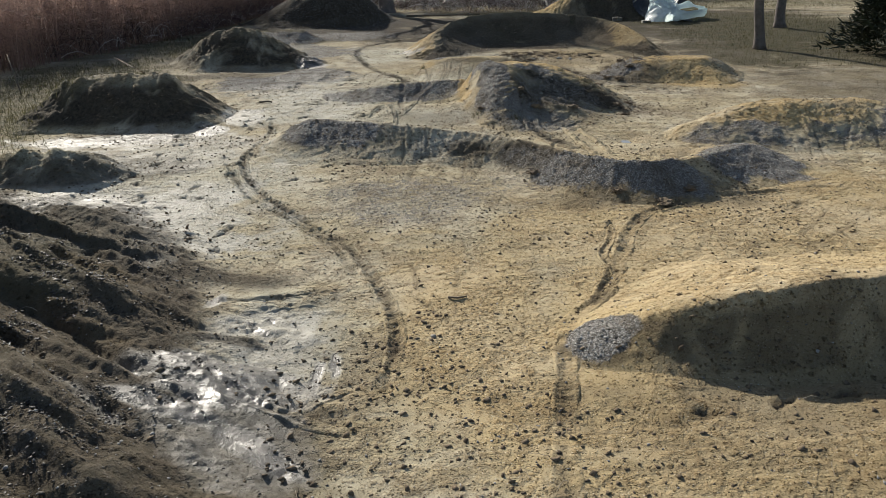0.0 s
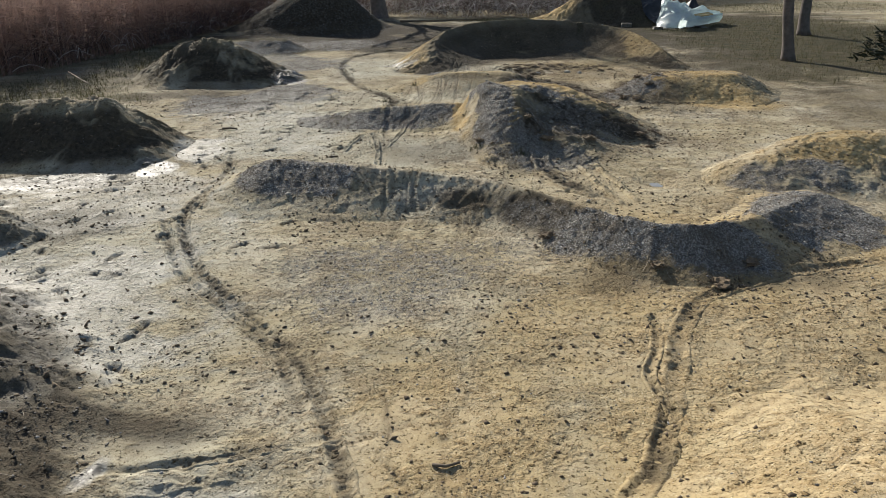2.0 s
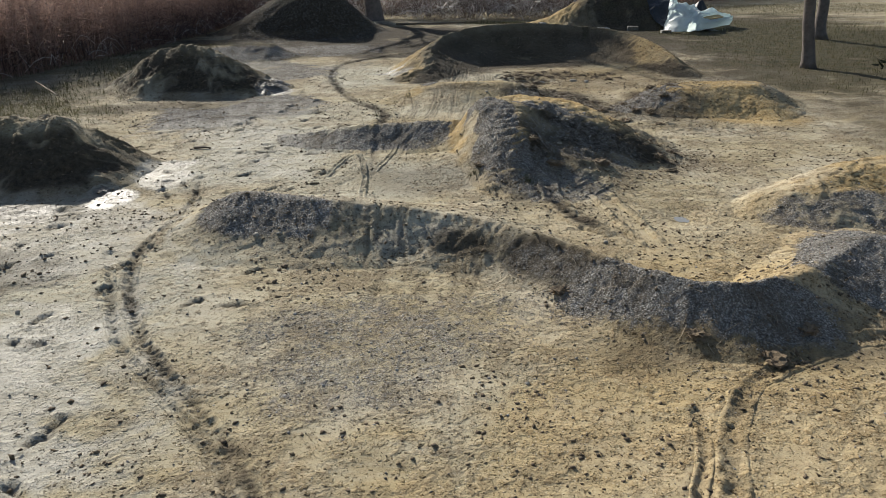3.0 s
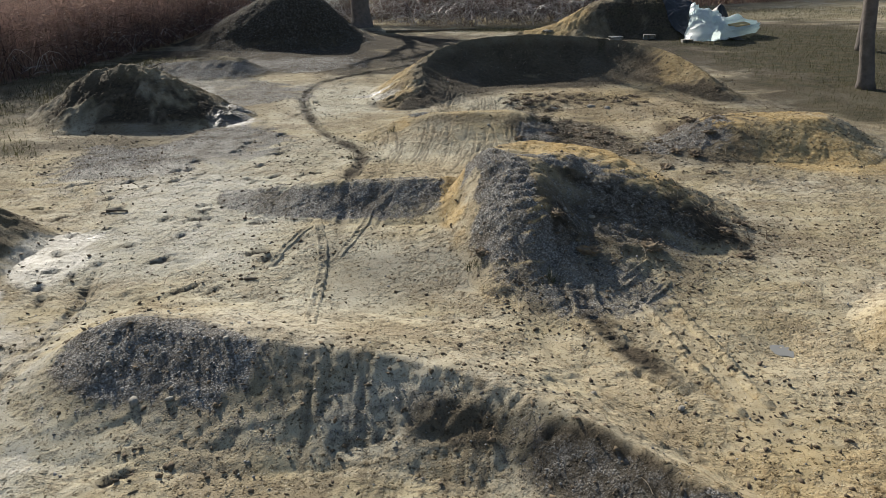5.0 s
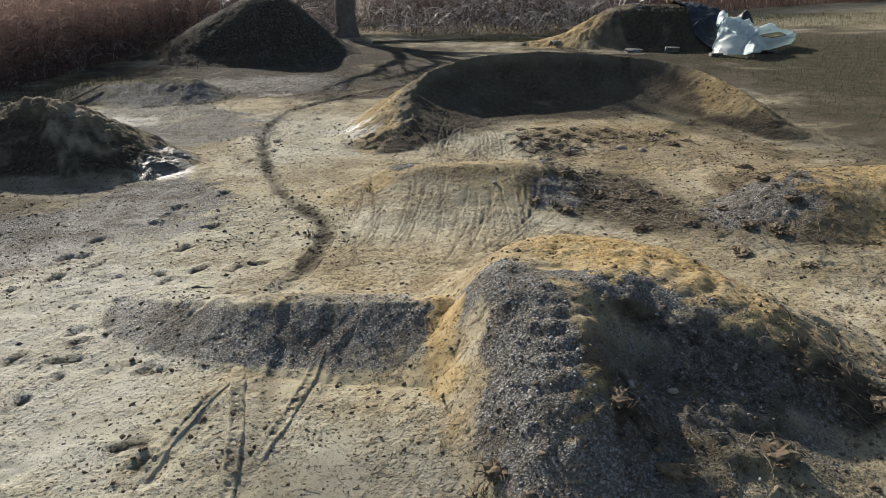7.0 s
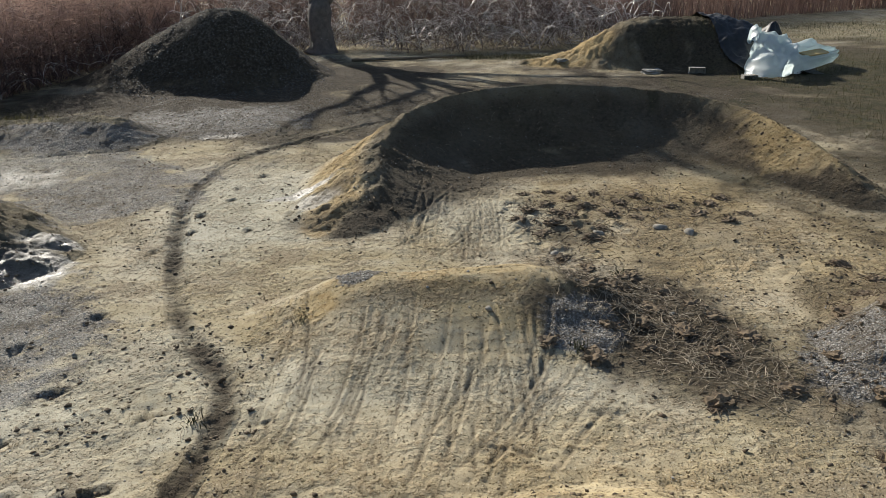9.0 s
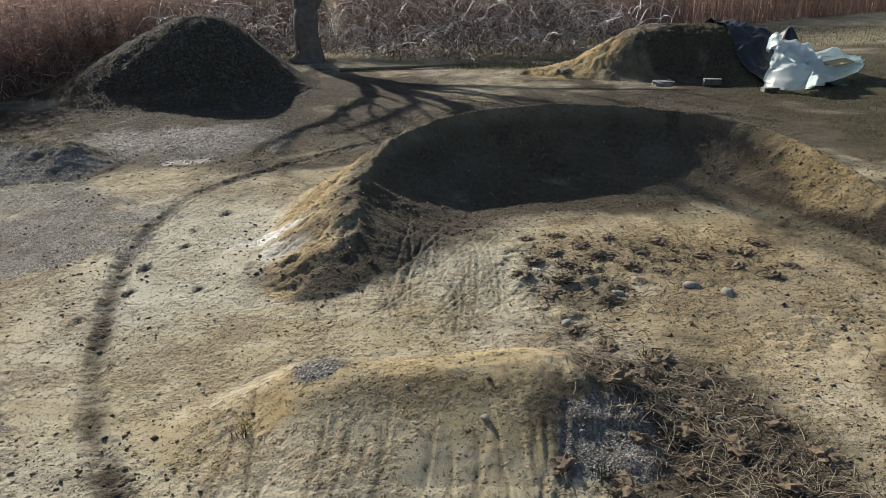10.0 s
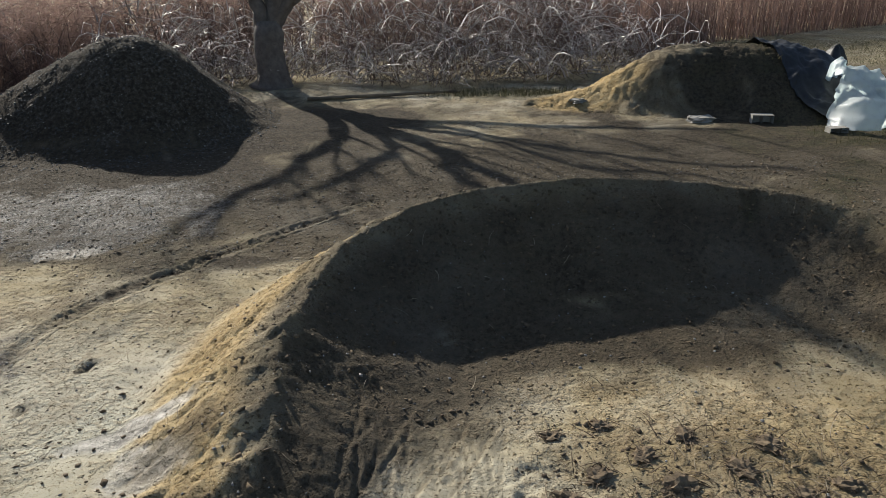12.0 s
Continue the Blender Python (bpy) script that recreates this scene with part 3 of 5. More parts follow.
# patches of the surface: x, y, reach across, reach ahead, turn in degrees, strength
PATCHES = {
    "gravel": [(1.5, 11.5, 1.1, 0.25, -45, 0.3), (-1.75, 13.05, 1.25, 0.5, -8, 0.85), (2.4, 10.75, 1.3, 0.5, -20, 0.5), (3.4, 10.4, 0.9, 0.5, 0, 0.6), (-4.4, 31.6, 3.6, 2.2, 0, 0.35), (-4.6, 26.4, 1.9, 2.2, 0, 0.4), (0.7, 26.2, 0.9, 1.2, 20, 0.12), (2.3, 21.7, 0.55, 0.5, 0, 0.65), (-3.9, 21.8, 1.5, 1.8, 0, 0.45), (5.0, 20.9, 1.0, 0.8, 0, 0.55), (-5.3, 37.0, 3.8, 3.6, 0, 0.2), (5.2, 11.8, 1.2, 0.9, 40, 0.9), (-3.0, 33.0, 5.0, 3.8, 0, 0.16), (6.5, 34.2, 8.0, 3.4, 0, 0.12), (-0.4, 10.2, 1.9, 1.3, 0, 0.3), (0.6, 10.9, 2.2, 0.8, 0, 0.25), (1.12, 16.2, 0.4, 1.15, 3, 1.0), (1.3, 15.5, 0.4, 0.5, 0, 0.6), (2.7, 16.0, 1.4, 0.9, -15, 0.28), (2.2, 16.9, 1.0, 0.25, -8, 0.6), (1.45, 5.8, 0.3, 0.34, 0, 0.75), (-3.4, 3.8, 1.6, 1.8, 0, 0.18), (0.0, 22.4, 0.34, 0.3, 0, 0.95), (-6.2, 28.0, 2.6, 2.4, 0, 0.35), (-5.2, 20.5, 1.6, 1.5, 0, 0.5), (2.0, 14.9, 1.4, 0.8, 0, 0.35)],
    "wet": [(-2.9, 4.7, 0.6, 0.16, -31, 0.9), (-3.9, 5.6, 0.8, 0.1, -31, 0.5), (-2.35, 5.5, 0.3, 0.13, 22, 1.0), (-2.25, 4.74, 0.6, 0.15, -14, 1.0), (-1.35, 4.33, 0.6, 0.14, -34, 1.0), (-1.84, 6.27, 0.34, 0.06, -42, 1.0), (-0.98, 5.6, 0.05, 0.3, 8, 1.0), (-1.12, 5.45, 0.05, 0.26, 0, 1.0), (-0.95, 26.3, 0.5, 0.2, 20, 0.75), (-1.4, 26.05, 0.5, 0.16, 15, 0.75), (-4.15, 24.0, 0.7, 0.3, 10, 0.9), (-3.5, 30.1, 0.6, 0.3, 0, 0.6), (-4.8, 14.8, 0.5, 0.6, 20, 0.75), (-5.6, 12.6, 3.2, 1.5, -10, 0.42), (-1.7, 6.2, 1.0, 1.0, 20, 0.5), (-1.76, 6.48, 0.14, 0.04, -45, 1.0), (-2.4, 6.85, 0.14, 0.4, -10, 0.85), (-2.1, 5.3, 1.0, 0.5, -8, 0.95), (-1.5, 4.4, 1.0, 0.5, -25, 0.65), (-5.0, 9.9, 2.4, 1.0, -15, 0.6), (-4.5, 16.3, 0.6, 1.3, 10, 0.6), (-6.8, 13.9, 2.0, 0.8, 0, 0.65), (-4.2, 23.4, 0.8, 0.7, 0, 0.85), (-3.9, 21.5, 1.4, 1.6, 0, 0.35), (-6.8, 27.5, 2.0, 1.0, 0, 0.5), (-4.2, 19.2, 2.2, 1.5, 0, 0.4), (-0.95, 25.6, 0.5, 0.35, 0, 0.6), (-4.2, 9.4, 2.4, 2.6, 0, 0.5), (-4.8, 13.6, 2.2, 1.6, 0, 0.42), (-3.2, 17.5, 1.8, 2.5, 0, 0.35), (-5.0, 32.0, 3.0, 1.8, 0, 0.4)],
    "ochre": [(6.8, 27.1, 0.9, 1.6, 20, 0.75), (-3.4, 5.95, 1.5, 0.16, -31, 0.55), (-3.8, 7.3, 1.0, 0.2, -31, 0.6), (-3.2, 6.6, 0.8, 0.1, -31, 0.4), (6.0, 38.9, 0.9, 1.3, 0, 0.75), (4.5, 9.0, 4.5, 4.5, 0, 0.5), (2.0, 5.0, 3.0, 2.5, 0, 0.55), (5.0, 25.5, 3.0, 1.6, 0, 0.45), (5.3, 39.0, 1.5, 1.0, 0, 0.85), (0.3, 6.8, 1.3, 2.4, 10, 0.5), (0.48, 16.8, 0.24, 1.0, 8, 0.85), (3.9, 7.2, 3.4, 2.6, 0, 0.6), (3.4, 13.2, 2.2, 1.4, 0, 0.3), (5.0, 23.5, 3.0, 2.0, 0, 0.3), (1.2, 19.4, 2.6, 1.0, 0, 0.25), (1.6, 9.0, 1.4, 1.0, 20, 0.35), (0.2, 18.9, 1.5, 0.6, 0, 0.3), (-0.4, 22.0, 0.35, 0.3, 0, 0.8), (3.0, 11.8, 1.2, 0.8, 20, 0.35), (7.0, 20.0, 1.5, 1.0, 0, 0.8), (2.2, 17.75, 1.2, 0.75, -6, 0.95), (0.55, 17.2, 0.24, 0.9, 8, 0.9), (1.2, 22.55, 1.1, 0.22, 3, 0.65), (1.85, 15.6, 0.16, 0.6, -10, 0.5), (6.9, 13.9, 1.6, 0.5, 5, 0.8)],
    # berm bowl, far field and ground near the tree: soil also paints shade
    # first jump's face and sandy roller's brow band: soil here is partly painted shade
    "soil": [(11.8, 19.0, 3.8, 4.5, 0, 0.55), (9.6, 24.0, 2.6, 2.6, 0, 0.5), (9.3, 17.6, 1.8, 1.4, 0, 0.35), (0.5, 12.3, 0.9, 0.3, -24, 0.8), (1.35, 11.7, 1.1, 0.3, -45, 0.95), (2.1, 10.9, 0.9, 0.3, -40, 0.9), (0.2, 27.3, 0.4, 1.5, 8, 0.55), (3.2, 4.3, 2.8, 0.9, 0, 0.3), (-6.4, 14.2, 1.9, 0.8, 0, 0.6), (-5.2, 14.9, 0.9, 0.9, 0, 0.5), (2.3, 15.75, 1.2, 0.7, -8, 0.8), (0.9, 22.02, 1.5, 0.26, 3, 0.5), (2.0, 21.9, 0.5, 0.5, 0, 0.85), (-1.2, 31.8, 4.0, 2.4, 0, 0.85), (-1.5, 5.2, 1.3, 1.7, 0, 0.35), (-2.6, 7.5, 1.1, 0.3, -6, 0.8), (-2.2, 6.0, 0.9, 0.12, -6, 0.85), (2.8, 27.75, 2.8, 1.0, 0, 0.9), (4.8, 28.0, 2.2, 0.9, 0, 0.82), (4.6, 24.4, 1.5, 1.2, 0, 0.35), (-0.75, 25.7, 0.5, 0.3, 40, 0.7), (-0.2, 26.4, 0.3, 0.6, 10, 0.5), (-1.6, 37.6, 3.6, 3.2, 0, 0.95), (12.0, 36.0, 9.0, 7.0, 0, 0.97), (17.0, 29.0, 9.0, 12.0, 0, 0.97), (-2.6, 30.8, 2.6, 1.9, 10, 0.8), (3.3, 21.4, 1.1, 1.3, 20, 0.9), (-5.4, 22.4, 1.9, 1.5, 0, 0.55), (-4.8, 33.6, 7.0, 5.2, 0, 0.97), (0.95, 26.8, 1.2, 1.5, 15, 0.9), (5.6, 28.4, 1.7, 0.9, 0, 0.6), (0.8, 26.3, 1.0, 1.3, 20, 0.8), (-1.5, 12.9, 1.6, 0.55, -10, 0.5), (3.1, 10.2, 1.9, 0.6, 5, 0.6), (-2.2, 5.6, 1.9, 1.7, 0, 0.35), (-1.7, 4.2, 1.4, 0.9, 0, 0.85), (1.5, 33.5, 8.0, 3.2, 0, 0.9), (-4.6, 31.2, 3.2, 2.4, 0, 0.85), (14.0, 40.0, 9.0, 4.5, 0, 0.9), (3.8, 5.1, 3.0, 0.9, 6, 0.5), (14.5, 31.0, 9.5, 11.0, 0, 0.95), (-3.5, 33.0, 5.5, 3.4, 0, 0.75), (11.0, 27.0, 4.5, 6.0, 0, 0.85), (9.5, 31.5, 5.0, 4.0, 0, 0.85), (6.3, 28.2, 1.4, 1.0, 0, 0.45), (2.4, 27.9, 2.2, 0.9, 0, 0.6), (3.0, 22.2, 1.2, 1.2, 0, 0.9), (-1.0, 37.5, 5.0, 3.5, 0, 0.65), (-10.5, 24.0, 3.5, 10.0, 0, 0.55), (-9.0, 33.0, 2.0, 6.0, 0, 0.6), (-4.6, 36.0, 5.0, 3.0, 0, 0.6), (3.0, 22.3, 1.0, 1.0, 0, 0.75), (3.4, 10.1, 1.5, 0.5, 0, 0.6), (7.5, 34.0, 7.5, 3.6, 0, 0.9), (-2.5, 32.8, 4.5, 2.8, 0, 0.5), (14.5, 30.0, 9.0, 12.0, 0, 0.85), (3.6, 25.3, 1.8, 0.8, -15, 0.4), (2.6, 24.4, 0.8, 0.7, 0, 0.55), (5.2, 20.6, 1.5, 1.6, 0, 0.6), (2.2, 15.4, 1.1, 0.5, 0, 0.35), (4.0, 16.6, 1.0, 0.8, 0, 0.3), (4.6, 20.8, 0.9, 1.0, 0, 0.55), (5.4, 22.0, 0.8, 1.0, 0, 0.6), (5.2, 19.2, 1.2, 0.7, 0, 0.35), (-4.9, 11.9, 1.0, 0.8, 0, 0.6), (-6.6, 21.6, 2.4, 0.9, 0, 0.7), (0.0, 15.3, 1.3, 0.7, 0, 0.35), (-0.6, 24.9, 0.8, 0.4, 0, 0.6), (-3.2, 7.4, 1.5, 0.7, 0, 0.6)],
    "pale": [(-1.7, 6.2, 1.0, 1.4, 0, 0.8), (-3.0, 17.8, 1.9, 3.2, 0, 0.9), (-4.2, 10.0, 2.4, 3.6, 0, 0.8), (-2.0, 25.4, 1.4, 2.6, 0, 0.7), (3.0, 13.3, 1.6, 1.0, 0, 0.5), (1.6, 24.9, 1.4, 1.1, 0, 0.6), (-1.2, 15.4, 1.8, 1.5, 0, 0.6), (-6.5, 28.4, 2.6, 0.9, 0, 0.9), (-1.8, 20.6, 1.2, 1.4, 0, 0.5), (0.8, 20.6, 2.2, 0.9, 0, 0.5), (-1.6, 26.2, 0.9, 0.5, 20, 0.95), (3.6, 7.6, 2.4, 1.4, 0, 0.35)],
    "grass": [(-4.2, 6.8, 0.7, 1.0, 30, 0.45), (-4.6, 8.0, 0.6, 0.8, 30, 0.4), (-10.5, 19.0, 3.5, 6.0, 0, 0.9), (-9.5, 29.0, 2.0, 4.0, 0, 0.8), (15.5, 32.0, 8.0, 11.0, 0, 0.95), (12.5, 25.0, 4.0, 4.0, 0, 0.7), (18.0, 48.0, 12.0, 5.0, 0, 0.8), (3.5, 40.6, 3.0, 0.7, 0, 0.9), (-9.5, 13.5, 2.0, 3.0, 0, 0.8)],
}


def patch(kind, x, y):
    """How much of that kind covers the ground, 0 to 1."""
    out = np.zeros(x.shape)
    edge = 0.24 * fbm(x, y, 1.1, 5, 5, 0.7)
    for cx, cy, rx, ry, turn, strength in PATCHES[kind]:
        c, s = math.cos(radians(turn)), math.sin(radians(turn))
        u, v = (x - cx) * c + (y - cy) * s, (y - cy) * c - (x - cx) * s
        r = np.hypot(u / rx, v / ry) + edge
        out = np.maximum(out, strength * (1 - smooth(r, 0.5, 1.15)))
    if kind == "soil":
        for points, w, depth in TRACKS:
            near = (x > min(p[0] for p in points) - 0.6) & (x < max(p[0] for p in points) + 0.6) & (y > min(p[1] for p in points) - 0.6) & (y < max(p[1] for p in points) + 0.6)
            if near.any():
                d = along(rounded(points), x[near], y[near])[0] + 0.05 * vnoise(x[near], y[near], 0.3, 3)
                out[near] = np.maximum(out[near], np.clip(0.42 * np.exp(-(d / (1.25 * w)) ** 2) * (0.8 + 0.5 * fbm(x[near], y[near], 0.4, 3, 1)), 0, 0.9))
        # groove bottoms darkened by depth, standing in for shade the grid misses
        for cx, cy, heading, length, depth in SCUFFS:
            near = (np.abs(x - cx) < length * 0.6) & (np.abs(y - cy) < length * 0.6)
            if near.any():
                c, t = math.cos(radians(heading)), math.sin(radians(heading))
                u, v = (x[near] - cx) * c - (y[near] - cy) * t, (x[near] - cx) * t + (y[near] - cy) * c
                u = u + 0.05 * v * v + 0.006 * vnoise(x[near], y[near], 0.15, 1)
                out[near] = np.maximum(out[near], 60 * depth * (1 - smooth(np.abs(v) / length, 0.3, 0.5)) * np.exp(-(u / 0.024) ** 2))
        # footprint hollows darkened in colour for their shade, with some real damp
        for cx, cy, heading in PRINTS:
            near = (np.abs(x - cx) < 0.3) & (np.abs(y - cy) < 0.3)
            if near.any():
                c, t = math.cos(radians(heading)), math.sin(radians(heading))
                u, v = (x[near] - cx) * c - (y[near] - cy) * t, (x[near] - cx) * t + (y[near] - cy) * c
                e = np.hypot(u / 0.06, v / 0.14) + 0.5 * vnoise(x[near], y[near], 0.09, 2)
                out[near] = np.maximum(out[near], 0.75 * (1 - smooth(e, 0.6, 1.2)))
    torn = 0.45 + 0.55 * smooth(fbm(x, y, 0.7, 4, 2, 0.7), -0.8, 0.3)
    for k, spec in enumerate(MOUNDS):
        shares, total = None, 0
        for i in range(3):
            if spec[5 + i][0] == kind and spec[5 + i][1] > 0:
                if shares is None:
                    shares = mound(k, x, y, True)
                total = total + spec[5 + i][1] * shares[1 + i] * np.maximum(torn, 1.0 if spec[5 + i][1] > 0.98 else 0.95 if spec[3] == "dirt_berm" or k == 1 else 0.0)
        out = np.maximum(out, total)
    return out


def spaced(pieces, growths, ends):
    """Grid lines: stretches of (low, high, step), then ever wider to both ends."""
    mid = [v for low, high, step in pieces for v in np.arange(low, high - step / 2, step)] + [pieces[-1][1]]
    for end, sign, growth, gap in ((ends[0], -1, growths[0], pieces[0][2]), (ends[1], 1, growths[1], pieces[-1][2])):
        at, more = (mid[0] if sign < 0 else mid[-1]), []
        while sign * (end - at) > 0:
            gap = min(gap * growth, 60.0)
            at += sign * gap
            more.append(at)
        mid = (more[::-1] + mid) if sign < 0 else (mid + more)
    return np.array(mid)


XS = spaced([(-9.6, -6.6, 0.08), (-6.6, 7.4, 0.042), (7.4, 10.6, 0.08)], (1.28, 1.28), (-900, 900))
YS = spaced([(3.5, 30.2, 0.042), (30.2, 41.5, 0.08)], (1.3, 1.25), (-400, 1500))


def sheet(name, x, y, z, keep=None):
    """A mesh over a grid of places, with its surface patches."""
    ni, nj = x.shape
    ids = np.arange(ni * nj).reshape(ni, nj)
    quads = np.stack([ids[:-1, :-1], ids[1:, :-1], ids[1:, 1:], ids[:-1, 1:]], -1).reshape(-1, 4)
    co = np.stack([x, y, z], -1).reshape(-1, 3)
    if keep is not None:
        any_kept = keep[:-1, :-1] | keep[1:, :-1] | keep[1:, 1:] | keep[:-1, 1:]
        quads = quads[any_kept.ravel()]
        used = np.unique(quads)
        remap = np.zeros(ni * nj, np.int64)
        remap[used] = np.arange(len(used))
        quads, co = remap[quads], co[used]
    me = bpy.data.meshes.new(name)
    me.vertices.add(len(co))
    me.vertices.foreach_set("co", co.astype(np.float32).ravel())
    me.loops.add(quads.size)
    me.loops.foreach_set("vertex_index", quads.astype(np.int32).ravel())
    me.polygons.add(len(quads))
    me.polygons.foreach_set("loop_start", np.arange(0, quads.size, 4, dtype=np.int32))
    me.update(calc_edges=True)
    me.polygons.foreach_set("use_smooth", np.ones(len(quads), bool))
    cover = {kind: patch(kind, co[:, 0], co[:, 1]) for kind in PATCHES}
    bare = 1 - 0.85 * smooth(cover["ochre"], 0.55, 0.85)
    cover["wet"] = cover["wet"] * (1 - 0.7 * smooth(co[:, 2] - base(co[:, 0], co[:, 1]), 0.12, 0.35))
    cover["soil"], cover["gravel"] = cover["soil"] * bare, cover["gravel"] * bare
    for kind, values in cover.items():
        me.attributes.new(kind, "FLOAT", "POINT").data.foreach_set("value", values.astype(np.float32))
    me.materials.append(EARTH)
    return new(name, me)


GX, GY = np.meshgrid(XS, YS, indexing="ij")
GROUND = base(GX, GY)
GROUND[(np.abs(GX) > 60) | (np.abs(GY) > 120)] = 0
for points, wide in ((TRACKS[0][0], 0.12), (TRACKS[4][0], 0.09), (TRACKS[1][0], 0.21), (TRACKS[2][0], 0.11), (TRACKS[3][0], 0.08), ([(-1.84, 5.04), (-1.3, 4.83), (-0.76, 4.62)], 0.1), ([(-1.17, 4.9), (-0.95, 5.1), (-0.78, 5.23)], 0.07)):
    near = (GX > min(p[0] for p in points) - 0.4) & (GX < max(p[0] for p in points) + 0.4) & (GY > min(p[1] for p in points) - 0.4) & (GY < max(p[1] for p in points) + 0.4)
    GROUND[near] -= 0.022 * (1 - smooth(along(rounded(points), GX[near], GY[near])[0] / wide, 0.4, 0.8))
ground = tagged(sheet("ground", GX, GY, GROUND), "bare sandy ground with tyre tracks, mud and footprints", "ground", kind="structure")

for k, (points, flat, rough, name, label, *_) in enumerate(MOUNDS):
    reach = max(max(p[3:5]) for p in points) * 1.1
    near_way = points[0][1] < 33
    step = (0.017 if name == "dirt_roller" else 0.032 if name in ("dirt_mound", "dirt_berm") and k != 1 else 0.026) if near_way else 0.04
    x0, x1 = max(min(p[0] for p in points) - reach, -9.5), min(max(p[0] for p in points) + reach, 10.5)
    y0, y1 = max(min(p[1] for p in points) - reach, -2.2), max(p[1] for p in points) + reach
    x, y = np.meshgrid(np.arange(x0, x1, step), np.arange(y0, y1, step), indexing="ij")
    rise = mound(k, x, y)
    if near_way:
        if k == 1:
            rise = rise + 0.022 * fbm((0.86 * x - 0.51 * y) * 0.3, 0.51 * x + 0.86 * y, 0.17, 4, 3, 0.75) * smooth(rise, 0.02, 0.12)
        rise = rise + 0.006 * fbm(x, y, 0.09, 2, k, 0.75) * smooth(rise, 0.02, 0.1) * (0.4 if name in ("dirt_berm", "dirt_roller") else 1.0)
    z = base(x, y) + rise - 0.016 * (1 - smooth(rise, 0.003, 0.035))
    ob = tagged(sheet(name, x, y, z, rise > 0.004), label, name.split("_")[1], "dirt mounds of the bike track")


def ribbon(points, wide, step, label, lift=0.016, deep=0.42, ridge=0.0, rim=0.16, broken=0.3):
    """A strip of finely churned earth along a tyre track."""
    line = np.array(rounded([p[:2] for p in points], 12))
    seg = np.hypot(*(line[1:] - line[:-1]).T)
    cum = np.concatenate([[0], np.cumsum(seg)])
    at = np.arange(0, cum[-1], step)
    cx, cy = np.interp(at, cum, line[:, 0]), np.interp(at, cum, line[:, 1])
    tx, ty = np.gradient(cx), np.gradient(cy)
    norm = np.hypot(tx, ty)
    off = np.arange(-wide, wide + step / 2, step)
    x, y = cx[:, None] - (ty / norm)[:, None] * off, cy[:, None] + (tx / norm)[:, None] * off
    edge = np.abs(off)[None] / wide + 0.16 * fbm(x, y, 0.3, 3, 2)
    inside = 1 - smooth(edge, 0.5, 0.95)
    ends = smooth(at, 0, 0.8) * (1 - smooth(at, cum[-1] - 0.8, cum[-1])) * (1 - broken + broken * smooth(vnoise(at, at * 0, 1.3 if broken < 0.5 else 0.45, 5), -0.6, 0.2))
    inside = inside * ends[:, None]
    w = wide * 0.4
    lugs = np.sin(at[:, None] * 2 * np.pi / 0.06 + np.abs(off)[None] * 55)
    rut = -0.012 * np.exp(-(off[None] / w) ** 2) * (1 + 0.45 * lugs) + 0.010 * np.exp(-((np.abs(off)[None] - 1.7 * w) / (0.5 * w)) ** 2)
    churned = 0.010 * fbm(x, y, 0.085, 2, 5, 0.8) + 0.016 * smooth(vnoise(x, y, 0.06, 1), 0.4, 0.95)
    z = land(x.ravel(), y.ravel()).reshape(x.shape) + inside * (rut + churned + ridge * np.exp(-(off[None] / w) ** 2)) + lift * smooth(inside, 0.0, 0.3) - 0.014 * (1 - smooth(inside, 0.0, 0.25))
    ob = sheet("tyre_track", x, y, z)
    dark = np.clip(inside * (rim + deep * np.exp(-(off[None] / (1.2 * w)) ** 2)) + 0.35 * inside * fbm(x, y, 0.22, 3, 3), 0, 0.95)
    values = np.zeros(dark.size, np.float32)
    ob.data.attributes["soil"].data.foreach_get("value", values)
    ob.data.attributes["soil"].data.foreach_set("value", np.maximum(values * 0.8, dark.ravel()).astype(np.float32))
    return tagged(ob, label, "tyre track", kind="structure")


ribbon(TRACKS[0][0], 0.12, 0.016, "dark narrow tyre rut winding across the sand", 0.003, 0.5, 0.0, 0.16)
ribbon(TRACKS[4][0], 0.09, 0.016, "second narrow tyre rut beside the first", 0.003, 0.32, 0.0, 0.1)
ribbon(TRACKS[1][0], 0.19, 0.02, "wide churned tyre track curving past the berm", 0.004, 0.55, 0.0, 0.4)
ribbon(TRACKS[2][0], 0.15, 0.016, "crumbling tyre rut leading to the ridge", 0.003, 0.2, 0.0, 0.26, 0.75)
ribbon([(-2.0, 5.1), (-1.84, 5.04), (-1.3, 4.83), (-0.76, 4.62), (-0.6, 4.58)], 0.1, 0.016, "straight rut across the wet mud", 0.003, 0.75)
ribbon(TRACKS[7][0], 0.08, 0.014, "dark rut through the grey silt", 0.004, 0.6)
ribbon([(-2.19, 6.63), (-1.8, 6.74), (-1.49, 6.84), (-1.13, 6.92)], 0.08, 0.014, "second dark rut through the grey silt", 0.004, 0.6)
ribbon([(-1.3, 4.82), (-1.17, 4.9), (-0.95, 5.1), (-0.78, 5.23), (-0.6, 5.3)], 0.07, 0.016, "short curved rut in the wet mud", 0.003, 0.75)
ribbon([(2.4, 14.7), (2.46, 14.39), (2.6, 13.5), (2.72, 12.75), (2.8, 12.4)], 0.07, 0.014, "pale raised rut dried in the mud", 0.024, 0.0, 0.04, 0.05)
ribbon([(2.72, 14.8), (2.77, 14.48), (2.9, 13.6), (3.0, 12.78), (3.08, 12.5)], 0.07, 0.014, "second pale raised rut dried in the mud", 0.024, 0.0, 0.04, 0.05)
